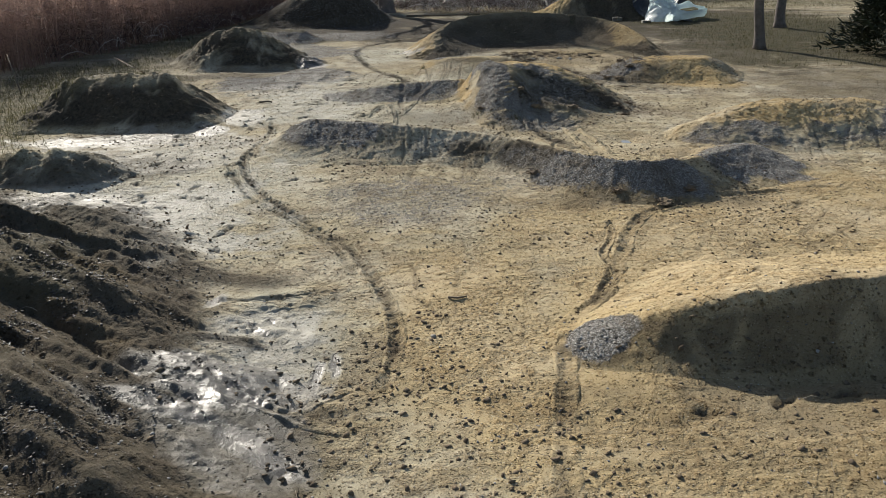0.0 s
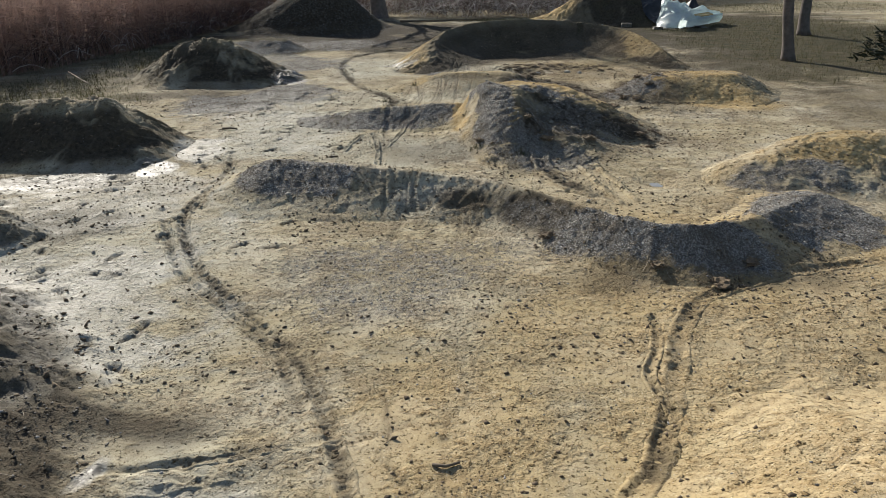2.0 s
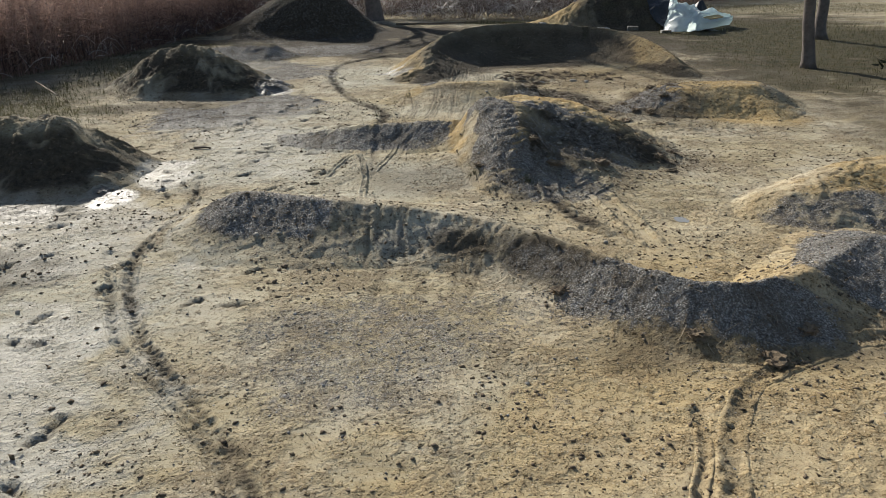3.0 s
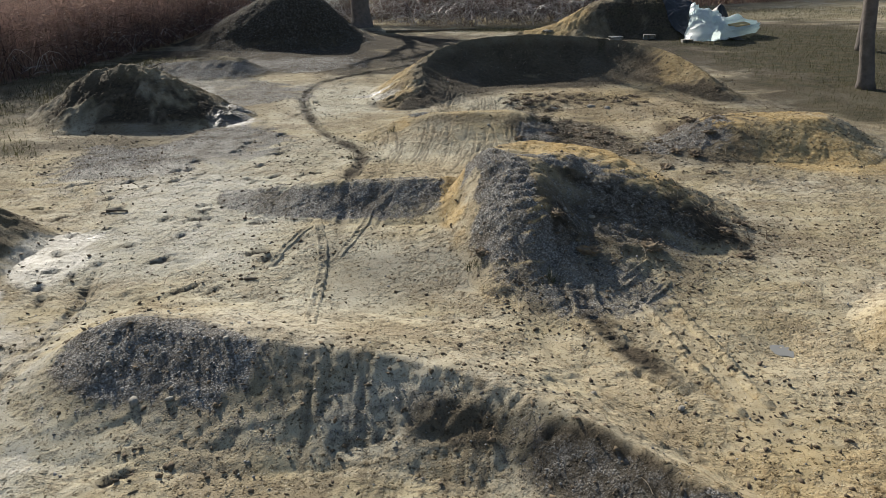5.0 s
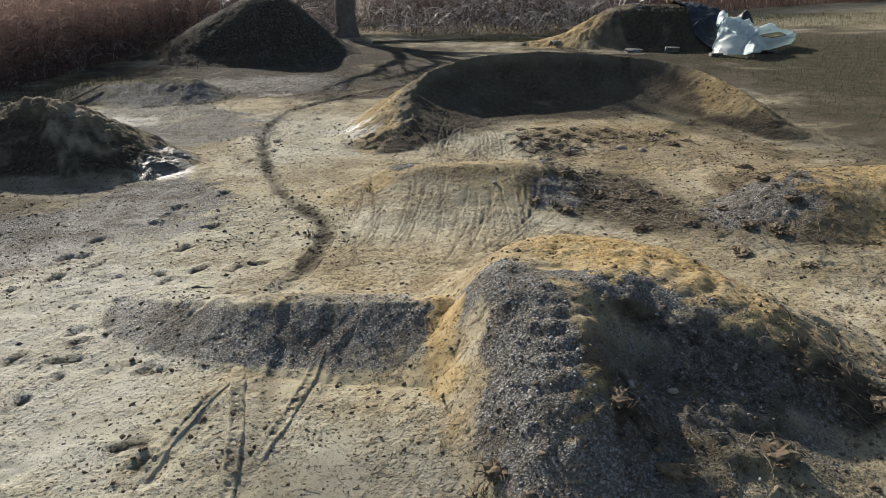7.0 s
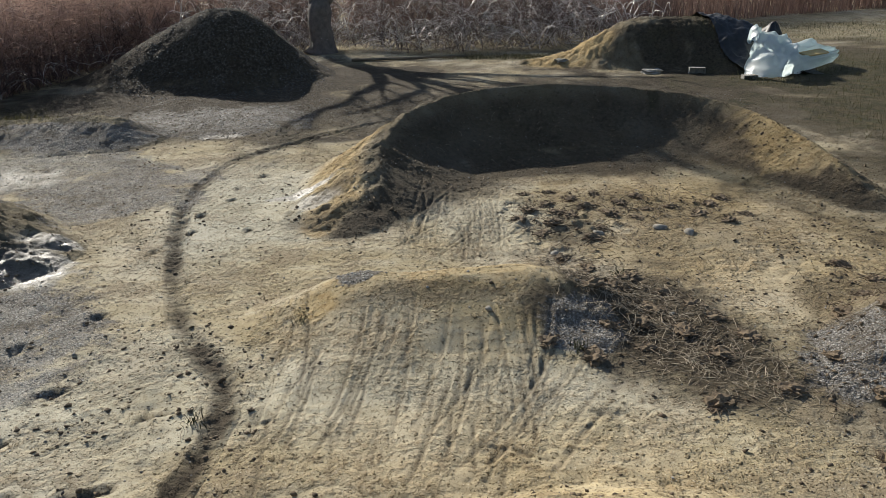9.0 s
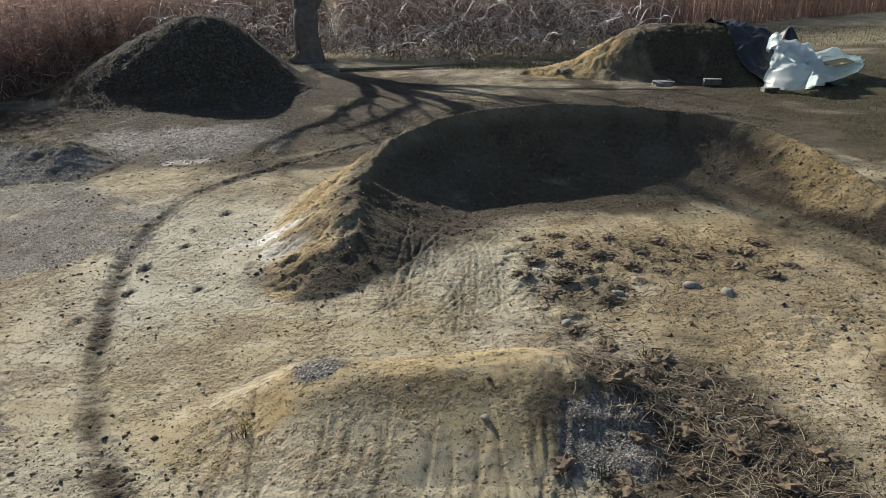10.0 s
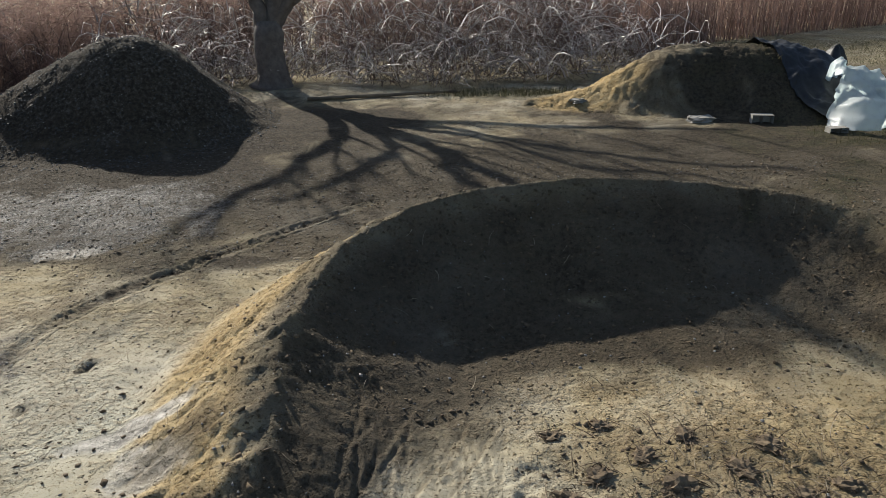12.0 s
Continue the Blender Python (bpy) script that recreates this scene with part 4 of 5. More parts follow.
ribbon([(2.05, 14.5), (2.14, 14.64), (2.5, 15.0), (2.87, 15.39)], 0.07, 0.014, "short dark rut crossing the wash-out", 0.012, 0.3)
ribbon([(2.1, 14.15), (2.17, 14.24), (2.6, 14.65), (3.0, 15.05)], 0.07, 0.014, "second short dark rut crossing the wash-out", 0.012, 0.3)
ribbon([(1.78, 15.3), (1.82, 15.01), (1.9, 14.19), (2.11, 13.52), (2.41, 13.0), (2.6, 12.8)], 0.2, 0.018, "dark churned wash-out below the jump", 0.026, 0.5, 0.0, 0.5)
ribbon([(-1.35, 17.2), (-1.2, 16.6), (-1.03, 15.68), (-0.95, 14.39), (-0.86, 13.8), (-0.83, 13.5)], 0.075, 0.014, "faint tyre track leading up the grey roller", 0.014, 0.12, 0.0, 0.14)
ribbon([(-1.75, 15.4), (-1.63, 15.62), (-1.56, 16.07), (-1.36, 16.7), (-1.25, 17.0)], 0.06, 0.014, "curved dark rut on the grey roller", 0.010, 0.25)
ribbon([(-0.95, 15.5), (-0.9, 15.66), (-0.73, 16.22), (-0.6, 16.9), (-0.5, 17.3)], 0.07, 0.014, "short dark rut up the grey roller", 0.010, 0.22)
ribbon(TRACKS[3][0], 0.08, 0.016, "broken tyre rut beside the crumbling one", 0.003, 0.3, 0.0, 0.12)


def scored_ground(label, x0, x1, y0, y1):
    """A finer piece of the ground's skin where tyres have scored it."""
    x, y = np.meshgrid(np.arange(x0, x1, 0.014), np.arange(y0, y1, 0.016), indexing="ij")
    rim = np.minimum(np.minimum(x - x0, x1 - x), np.minimum(y - y0, y1 - y)) + 0.1 * vnoise(x, y, 0.3, 3)
    z = land(x.ravel(), y.ravel()).reshape(x.shape) + 0.014 * smooth(rim, 0.1, 0.4) - 0.03 * (1 - smooth(rim, 0.0, 0.3))
    return tagged(sheet("ground_scored", x, y, z), label, "ground", kind="structure")


scored_ground("fan of fine tyre marks at the mouth of the berm", 0.0, 2.4, 23.4, 26.4)
scored_ground("near-parallel tyre marks before the sandy roller", -0.9, 2.5, 19.2, 21.4)


# ---- things ----
def mesh_of(name, verts, faces, material, smooth_faces=False):
    me = bpy.data.meshes.new(name)
    me.from_pydata([tuple(v) for v in verts], [], faces)
    me.materials.append(material)
    if smooth_faces:
        me.polygons.foreach_set("use_smooth", np.ones(len(faces), bool))
    me.update()
    return me


def tube(verts, faces, line, radii, sides=6):
    """Adds a tapered tube along a line of Vectors."""
    start = len(verts)
    for i, (p, r) in enumerate(zip(line, radii)):
        way = (line[min(i + 1, len(line) - 1)] - line[max(i - 1, 0)]).normalized()
        u = way.orthogonal().normalized()
        v = way.cross(u)
        for s in range(sides):
            a = 2 * math.pi * s / sides
            verts.append(p + (u * math.cos(a) + v * math.sin(a)) * r)
    for i in range(len(line) - 1):
        for s in range(sides):
            a, b = start + i * sides + s, start + i * sides + (s + 1) % sides
            faces.append((a, b, b + sides, a + sides))
    faces.append(tuple(range(start + sides - 1, start - 1, -1)))
    faces.append(tuple(range(start + (len(line) - 1) * sides, start + len(line) * sides)))


def height_at(x, y):
    return float(land(x, y)[0])


def grow(r, verts, faces, tips, p, way, length, radius, depth, sides):
    """One limb and all that grows from it."""
    line, radii = [p.copy()], [radius]
    steps = 4 if depth > 1 else 3
    for i in range(steps):
        way = (way + Vector((r.uniform(-1, 1), r.uniform(-1, 1), r.uniform(-0.5, 0.9))) * 0.16).normalized()
        line.append(line[-1] + way * length / steps)
        radii.append(radius * (1 - 0.37 * (i + 1) / steps))
    tube(verts, faces, line, radii, sides)
    if depth == 0:
        tips.append(line[-1])
        return
    for i in range(r.choice((2, 3, 3))):
        at = line[-1] if i < 2 else line[r.randint(2, steps)]
        turn = Vector((r.uniform(-1, 1), r.uniform(-1, 1), r.uniform(-0.25, 0.7)))
        grow(r, verts, faces, tips, at.copy(), (way * 1.1 + turn * 0.85).normalized(), length * r.uniform(0.62, 0.82), radii[-1] * r.uniform(0.6, 0.85), depth - 1, max(3, sides - 2))


def tree(x, y, lean, trunk_height, radius, depth, seed, label, fork=2, spread=0.42):
    r = random.Random(seed)
    thing = tagged(new("tree"), label, "tree")
    thing.location = (x, y, height_at(x, y) - 0.05)
    verts, faces = [], []
    line = [Vector((lean[0] * h * trunk_height, lean[1] * h * trunk_height, h * trunk_height)) + Vector((r.uniform(-1, 1), r.uniform(-1, 1), 0)) * 0.03 for h in (0, 0.06, 0.15, 0.3, 0.5, 0.75, 1)]
    tube(verts, faces, line, [radius * k for k in (1.5, 1.18, 1.02, 0.96, 0.9, 0.85, 0.8)], 14)
    part("trunk", mesh_of("trunk", verts, faces, BARK, True), thing)
    verts, faces, tips = [], [], []
    for i in range(fork):
        a = 2 * math.pi * i / fork + 0.2
        grow(r, verts, faces, tips, line[-1] - Vector((0, 0, 0.12)), Vector((math.cos(a) * spread, math.sin(a) * spread, 1)).normalized(), trunk_height * 1.1, radius * 0.68, depth, 9)
    part("crown", mesh_of("crown", verts, faces, BARK, True), thing, "bare winter branches")
    return thing, tips


def part(name, me, parent, label=""):
    ob = new(name, me)
    ob.parent = parent
    return tagged(ob, label)


# limbs of the great tree: x and y off the trunk's foot, height; and thickness at the fork
BOUGHS = [
    ([(-0.08, 0.0, 1.5), (-0.3, 0.0, 2.4), (-0.95, 0.0, 3.3), (-2.0, 0.0, 3.95), (-3.2, 0.0, 4.8), (-4.4, 0.0, 5.4), (-5.4, 0.0, 6.0)], 0.21),
    ([(0.08, 0.1, 1.5), (0.05, 0.2, 2.6), (-0.24, 0.0, 3.77), (-1.33, 0.0, 4.46), (-2.6, 0.0, 5.1), (-3.8, 0.0, 5.6)], 0.18),
    ([(0.12, 0.0, 1.5), (0.4, 0.0, 3.1), (0.45, 0.0, 3.94), (-0.2, 0.0, 4.95), (-0.5, 0.0, 6.6), (-0.4, 0.2, 8.0)], 0.2),
    ([(0.12, 0.15, 1.5), (0.5, 0.1, 2.8), (0.62, 0.0, 3.7), (0.4, 0.0, 4.9), (0.7, 0.0, 6.8), (1.0, 0.3, 8.6)], 0.18),
    ([(0.1, 0.25, 1.6), (0.6, 0.7, 2.6), (1.8, 1.0, 3.1), (3.2, 1.0, 3.5), (4.9, 1.0, 3.7), (6.7, 1.0, 4.0)], 0.15),
    ([(0.15, 0.05, 1.6), (0.9, 0.2, 2.45), (1.75, 0.2, 2.9), (2.4, 0.0, 3.63), (3.66, 0.0, 4.35), (5.87, 0.0, 4.92)], 0.15),
    ([(0.12, 0.0, 1.7), (1.1, 0.1, 2.8), (1.97, 0.0, 3.46), (2.23, 0.0, 4.64), (3.84, 0.0, 4.93)], 0.14),
]


def great_tree(x, y, seed):
    r = random.Random(seed)
    thing = tagged(new("tree"), "bare many-limbed tree standing at the edge of the brambles", "tree")
    thing.location = (x, y, height_at(x, y) - 0.05)
    verts, faces = [], []
    line = [Vector((0.03 * math.sin(5 * h), 0, h)) for h in (0, 0.1, 0.28, 0.6, 1.0, 1.45, 1.8)]
    tube(verts, faces, line, [0.68, 0.54, 0.45, 0.41, 0.39, 0.41, 0.3], 18)
    part("trunk", mesh_of("trunk", verts, faces, BARK, True), thing)
    twigs, twig_faces, tips = [], [], []
    for points, thick in BOUGHS:
        verts, faces = [], []
        line = [Vector(p) + Vector((r.gauss(0, 0.03), r.gauss(0, 0.03), 0)) for p in rounded(points, 5)]
        tube(verts, faces, line, [thick * (1 - 0.8 * i / (len(line) - 1)) + 0.01 for i in range(len(line))], 10)
        part("limb", mesh_of("limb", verts, faces, BARK, True), thing)
        for i in range(8, len(line), 2):
            way = (line[i] - line[i - 1]).normalized() + Vector((r.uniform(-0.9, 0.9), r.uniform(-0.9, 0.9), r.uniform(-0.1, 1.0)))
            grow(r, twigs, twig_faces, tips, line[i].copy(), way.normalized(), r.uniform(0.7, 1.3), thick * (0.42 - 0.28 * i / len(line)), 2, 5)
    for x0, y0, z0 in ((-0.4, 0.2, 7.8), (0.7, 0.0, 6.8), (-0.5, 0.0, 6.5), (0.5, 0.1, 5.6)):
        for _ in range(3):
            grow(r, twigs, twig_faces, tips, Vector((x0, y0, z0)), Vector((r.uniform(-0.7, 0.7), r.uniform(-0.6, 0.6), r.uniform(0.2, 0.9))).normalized(), r.uniform(1.1, 1.7), 0.06, 4, 5)
    part("crown", mesh_of("crown", twigs, twig_faces, BARK, True), thing, "bare winter twigs")


great_tree(-3.0, 41.7, 3)
tree(11.25, 26.25, (-0.15, 0.0), 4.5, 0.17, 4, 5, "slim bare tree standing on the rough grass", 2)
tree(14.9, 33.0, (-0.1, 0.0), 4.5, 0.2, 4, 9, "slim bare tree further off on the rough grass", 2)


def blades(name, spots, heights, width, material, label, category, bend=0.35, steps=3, leaf=0, seed=1):
    """Many upright dry blades as one mesh."""
    r = np.random.default_rng(seed)
    n = len(spots)
    spots = np.asarray(spots)
    ground_z = land(spots[:, 0], spots[:, 1]) - 0.02
    ang, lean = r.random(n) * 2 * np.pi, r.random(n) * bend
    face = r.random(n) * np.pi
    verts, faces = [], []
    rows = []
    for s in range(steps + 1):
        f = s / steps
        off = heights * lean * f ** 1.6
        cx, cy = spots[:, 0] + np.cos(ang) * off, spots[:, 1] + np.sin(ang) * off
        cz = ground_z + heights * f * np.sqrt(np.maximum(1 - (lean * f) ** 2 * 0.5, 0.1))
        w = width * (1 - 0.75 * f)
        rows.append(np.stack([np.stack([cx - np.cos(face) * w, cy - np.sin(face) * w, cz], -1), np.stack([cx + np.cos(face) * w, cy + np.sin(face) * w, cz], -1)], 1))
    co = np.stack(rows, 1).reshape(n, -1, 3)
    per = (steps + 1) * 2
    quad = np.array([[2 * s, 2 * s + 1, 2 * s + 3, 2 * s + 2] for s in range(steps)])
    faces = (np.arange(n)[:, None, None] * per + quad[None]).reshape(-1, 4)
    co = co.reshape(-1, 3)
    if leaf:
        pick = np.repeat(np.arange(n), leaf)
        m = len(pick)
        f = 0.25 + 0.7 * r.random(m)
        off = heights[pick] * lean[pick] * f ** 1.6
        p = np.stack([spots[pick, 0] + np.cos(ang[pick]) * off, spots[pick, 1] + np.sin(ang[pick]) * off, ground_z[pick] + heights[pick] * f * 0.97], -1)
        a2 = r.random(m) * 2 * np.pi
        out = np.stack([np.cos(a2), np.sin(a2), r.uniform(-0.6, 0.7, m)], -1) * (0.18 + 0.3 * r.random(m))[:, None]
        side = np.stack([-np.sin(a2), np.cos(a2), np.zeros(m)], -1) * 0.012
        tri = np.stack([p - side, p + side, p + out * 0.55 + side + [0, 0, 0.03], p + out], 1).reshape(-1, 3)
        faces = np.concatenate([faces, len(co) + np.arange(m * 4).reshape(-1, 4)])
        co = np.concatenate([co, tri])
    me = mesh_of(name, co.tolist(), faces.tolist(), material)
    return tagged(new(name, me), label, category, kind="stuff")


def along_line(points, count, depth, seed, skew=1.5):
    """Random spots behind a line of points (to the left of its way), thicker near the line."""
    r = np.random.default_rng(seed)
    p = np.array(points, float)
    seg = np.hypot(*(p[1:] - p[:-1]).T)
    cum = np.concatenate([[0], np.cumsum(seg)])
    s = r.random(count) * cum[-1]
    x, y = np.interp(s, cum, p[:, 0]), np.interp(s, cum, p[:, 1])
    i = np.clip(np.searchsorted(cum, s) - 1, 0, len(seg) - 1)
    nx, ny = -(p[i + 1, 1] - p[i, 1]) / seg[i], (p[i + 1, 0] - p[i, 0]) / seg[i]
    d = depth * r.random(count) ** skew + 0.25 * vnoise(x, y, 1.2, 2)
    return np.stack([x + nx * d, y + ny * d], -1)


REED_LINE = [(-17, 12), (-14, 20), (-13, 25), (-11.6, 28.5), (-10.7, 33), (-10.0, 38.5), (-9, 43.0), (-7.5, 47.5), (-3, 50.0), (4, 50.6), (11, 51.0)]
spots = along_line(REED_LINE, 15000, 5.0, 11)
blades("reed_bed", spots, rng.uniform(1.9, 3.4, len(spots)), 0.010, REED, "dense stand of dry brown reeds", "reeds", 0.45, 3, 3, 12)
FAR_LINE = [(9, 47), (14, 51), (24, 56), (45, 62), (80, 70)]
spots = along_line(FAR_LINE, 14000, 4.0, 21)
blades("reed_bed", spots, rng.uniform(2.0, 3.4, len(spots)), 0.014, REED, "distant stand of dry reeds beyond the field", "reeds", 0.3, 2, 1, 22)


# ---- loose stones, clods and litter ----
def quick_mesh(name, co, faces, material):
    me = bpy.data.meshes.new(name)
    n = faces.shape[1]
    me.vertices.add(len(co))
    me.vertices.foreach_set("co", co.astype(np.float32).ravel())
    me.loops.add(faces.size)
    me.loops.foreach_set("vertex_index", faces.astype(np.int32).ravel())
    me.polygons.add(len(faces))
    me.polygons.foreach_set("loop_start", np.arange(0, faces.size, n, dtype=np.int32))
    me.update(calc_edges=True)
    me.materials.append(material)
    return me


def strewn(name, spots, low, high, material, label, category, seed, power=3.0):
    """Small angular lumps strewn over the land as one mesh."""
    r = np.random.default_rng(seed)
    n = len(spots)
    octa = np.array([(1, 0, 0), (0, 1, 0), (-1, 0, 0), (0, -1, 0), (0, 0, 1), (0, 0, -1)], float)
    tris = np.array([(0, 1, 4), (1, 2, 4), (2, 3, 4), (3, 0, 4), (1, 0, 5), (2, 1, 5), (3, 2, 5), (0, 3, 5)])
    size = low + (high - low) * r.random(n) ** power
    shape = np.stack([r.uniform(0.7, 1.4, n), r.uniform(0.7, 1.2, n), r.uniform(0.35, 0.7, n)], -1) * size[:, None]
    co = (octa[None] + r.normal(0, 0.22, (n, 6, 3))) * shape[:, None]
    a = r.random(n) * 2 * np.pi
    c, s = np.cos(a)[:, None], np.sin(a)[:, None]
    tilt = r.normal(0, 0.4, n)[:, None]
    x, y, z = co[..., 0], co[..., 1], co[..., 2]
    x, z = x + z * tilt, z - x * tilt
    co = np.stack([x * c - y * s, x * s + y * c, z], -1)
    at = np.column_stack([spots, land(spots[:, 0], spots[:, 1]) + shape[:, 2] * 0.05])
    co = (co + at[:, None]).reshape(-1, 3)
    faces = (np.arange(n)[:, None, None] * 6 + tris[None]).reshape(-1, 3)
    return tagged(new(name, quick_mesh(name, co, faces, material)), label, category, kind="stuff")


def chosen(count, weight, seed, box=(-8, 8.5, 3.0, 34)):
    """Random spots of the plan, taken by a weight of 0 to 1."""
    r = np.random.default_rng(seed)
    out, have = [], 0
    for _ in range(40):
        x, y = r.uniform(box[0], box[1], count), r.uniform(box[2], box[3], count)
        keep = r.random(count) < weight(x, y)
        out.append(np.stack([x[keep], y[keep]], -1))
        have += keep.sum()
        if have >= count:
            break
    return np.concatenate(out)[:count]


def gravel_weight(x, y):
    return 0.03 + patch("gravel", x, y) ** 1.3


def clod_weight(x, y):
    return np.clip(0.12 + 0.8 * smooth(fbm(x, y, 1.5, 3, 3), 0.0, 0.9) + 0.5 * patch("soil", x, y), 0, 1) * (1 - 0.6 * patch("gravel", x, y)) * np.where((x > -0.7) & (x < 2.3) & (y > 20.3) & (y < 22.9) | (x < -1.5) & (y < 8), 0.15, 1.0)


strewn("gravel", chosen(28000, gravel_weight, 31), 0.005, 0.018, PEBBLE, "loose grey gravel on the mounds and the flat", "gravel", 32)
strewn("dirt_clods", chosen(40000, clod_weight, 41), 0.005, 0.032, CLOD, "small dark clods of dried mud", "clods", 42, 3.4)
strewn("mud_lumps", chosen(12000, lambda x, y: mound(1, x, y) * 1.4 * (0.2 + 0.8 * smooth(fbm(x, y, 0.5, 3, 4), -0.2, 0.5)), 43, (-5.6, -0.6, 3.0, 8.2)), 0.006, 0.022, WET_LUMP, "dark wet lumps of mud on the furrowed mound", "mud", 44, 3.0)
strewn("gravel", chosen(3500, lambda x, y: np.hypot((x + 5.2) / 3.2, (y - 37.0) / 3.0) < 1, 53, (-8.6, -1.8, 33.8, 39)), 0.012, 0.04, DARK_GRAVEL, "coarse stones on the tall gravel pile", "gravel", 54)
strewn("gravel", chosen(9000, lambda x, y: 0.2 + patch("gravel", x, y), 51, (-10, 6, 30, 41)), 0.008, 0.022, DARK_GRAVEL, "coarse dark gravel round the tall pile", "gravel", 52)


def stalks(name, spots, low, high, radius, material, label, category, seed, rise=0.3, arch=0.25, sides=3, steps=4, lift=0.0, drift=None):
    """Thin bent stalks, lying or arching, as one mesh."""
    r = np.random.default_rng(seed)
    n = len(spots)
    length = r.uniform(low, high, n)
    a = r.random(n) * 2 * np.pi if drift is None else r.normal(drift[0], drift[1], n)
    slope = np.abs(r.normal(0, rise, n))
    bend = r.normal(0, 0.28, n)
    f = np.linspace(0, 1, steps)[None]
    turn = a[:, None] + bend[:, None] * f
    run = length[:, None] * f * np.cos(slope)[:, None]
    px_, py_ = spots[:, 0:1] + run * np.cos(turn), spots[:, 1:2] + run * np.sin(turn)
    g = land(spots[:, 0], spots[:, 1])
    g_end = land(px_[:, -1], py_[:, -1])
    over = lift * r.random(n)
    pz = g[:, None] + (np.maximum(g_end - g, -0.05))[:, None] * f + length[:, None] * np.sin(slope)[:, None] * f + (arch * length)[:, None] * (4 * f * (1 - f)) * r.random(n)[:, None] + over[:, None] + radius
    wob = length[:, None, None] * 0.018
    p = np.stack([px_, py_, pz], -1) + r.normal(0, 1, (n, steps, 3)) * wob * np.array([1, 1, 0.5])
    way = np.stack([-np.sin(turn), np.cos(turn), np.zeros_like(turn)], -1)
    up = np.array([0, 0, 1.0])
    rad = (radius * r.uniform(0.6, 1.5, n))[:, None] * (1 - 0.6 * f)
    rings = []
    for s in range(sides):
        t = 2 * math.pi * s / sides
        rings.append(p + way * (math.cos(t) * rad)[..., None] + up * (math.sin(t) * rad)[..., None])
    co = np.stack(rings, 2).reshape(n, -1, 3)
    quad = np.array([[i * sides + s, i * sides + (s + 1) % sides, (i + 1) * sides + (s + 1) % sides, (i + 1) * sides + s] for i in range(steps - 1) for s in range(sides)])
    faces = (np.arange(n)[:, None, None] * (steps * sides) + quad[None]).reshape(-1, 4)
    return tagged(new(name, quick_mesh(name, co.reshape(-1, 3), faces, material)), label, category, kind="stuff")


def blob(spots_per, seed, *places):
    """Spots gathered round x, y, reach."""
    r = np.random.default_rng(seed)
    out = []
    for x, y, reach in places:
        n = int(spots_per * reach * reach)
        rad, a = reach * np.sqrt(r.random(n)) * r.uniform(0.5, 1.1, n), r.random(n) * 2 * np.pi
        out.append(np.stack([x + rad * np.cos(a), y + rad * np.sin(a)], -1))
    return np.concatenate(out)


# trampled weeds beside the rollers and jumps
WEEDS = blob(650, 61, (2.9, 22.3, 0.9), (2.4, 23.3, 0.6), (3.2, 21.6, 0.8), (3.6, 20.9, 0.7))
stalks("dead_weeds", WEEDS, 0.05, 0.22, 0.0036, STRAW, "flattened heap of dry grey weed stalks", "weeds", 62, 0.07, 0.1)
THIN = blob(55, 63, (4.7, 20.8, 1.1), (5.0, 19.4, 0.9), (3.9, 16.6, 0.9), (3.0, 10.1, 1.0), (2.3, 15.4, 0.8), (4.0, 25.2, 1.3), (2.8, 24.6, 0.8), (5.6, 18.3, 1.0), (2.4, 13.9, 0.9), (1.6, 10.9, 0.7), (4.4, 12.0, 0.8), (0.3, 15.5, 0.9), (5.8, 21.8, 1.1), (-0.8, 22.0, 0.5), (1.2, 14.6, 0.8))
stalks("dry_litter", THIN, 0.05, 0.22, 0.003, STRAW, "scattered dry stalks on the dirt", "litter", 64, 0.12, 0.15)
LITTER = chosen(1100, lambda x, y: 0.25 + 0.75 * smooth(fbm(x, y, 2.2, 2, 6), 0.1, 0.8), 65)
stalks("dry_litter", LITTER, 0.04, 0.2, 0.003, STRAW, "stray dry twigs and straws on the sand", "litter", 66, 0.12, 0.2)
# weed clumps: a lump of rooty soil with limp dead stems
def weed_clump(seed, label):
    r = np.random.default_rng(seed)
    thing = tagged(new("weed_clump"), label, "weeds", "weed clumps on the track")
    bm = bmesh.new()
    bmesh.ops.create_icosphere(bm, subdivisions=3, radius=1)
    off = Vector((seed * 1.7, 3.1, 0.4))
    for v in bm.verts:
        k = 1 + 0.6 * noise.noise(v.co * 1.6 + off) + 0.7 * noise.noise(v.co * 4.5 + off)
        v.co = Vector((v.co.x * 0.12 * k, v.co.y * 0.085 * k, max(v.co.z, -0.3) * 0.05 * k))
    me = bpy.data.meshes.new("root_lump")
    bm.to_mesh(me)
    bm.free()
    me.materials.append(ROOTY)
    part("root_lump", me, thing)
    verts, faces = [], []
    for _ in range(46):
        a, reach, rise = r.uniform(0, 6.28), r.uniform(0.04, 0.12), r.uniform(-0.01, 0.025)
        x, y = r.normal(0, 0.06, 2)
        line = [Vector((x + math.cos(a) * reach * f, y + math.sin(a) * reach * f, 0.02 + rise * math.sin(2.4 * f))) for f in (0, 0.4, 0.75, 1.0)]
        tube(verts, faces, line, [0.005, 0.004, 0.003, 0.0015], 3)
    part("foliage", mesh_of("foliage", verts, faces, WEED), thing, "limp dead stems")
    return thing


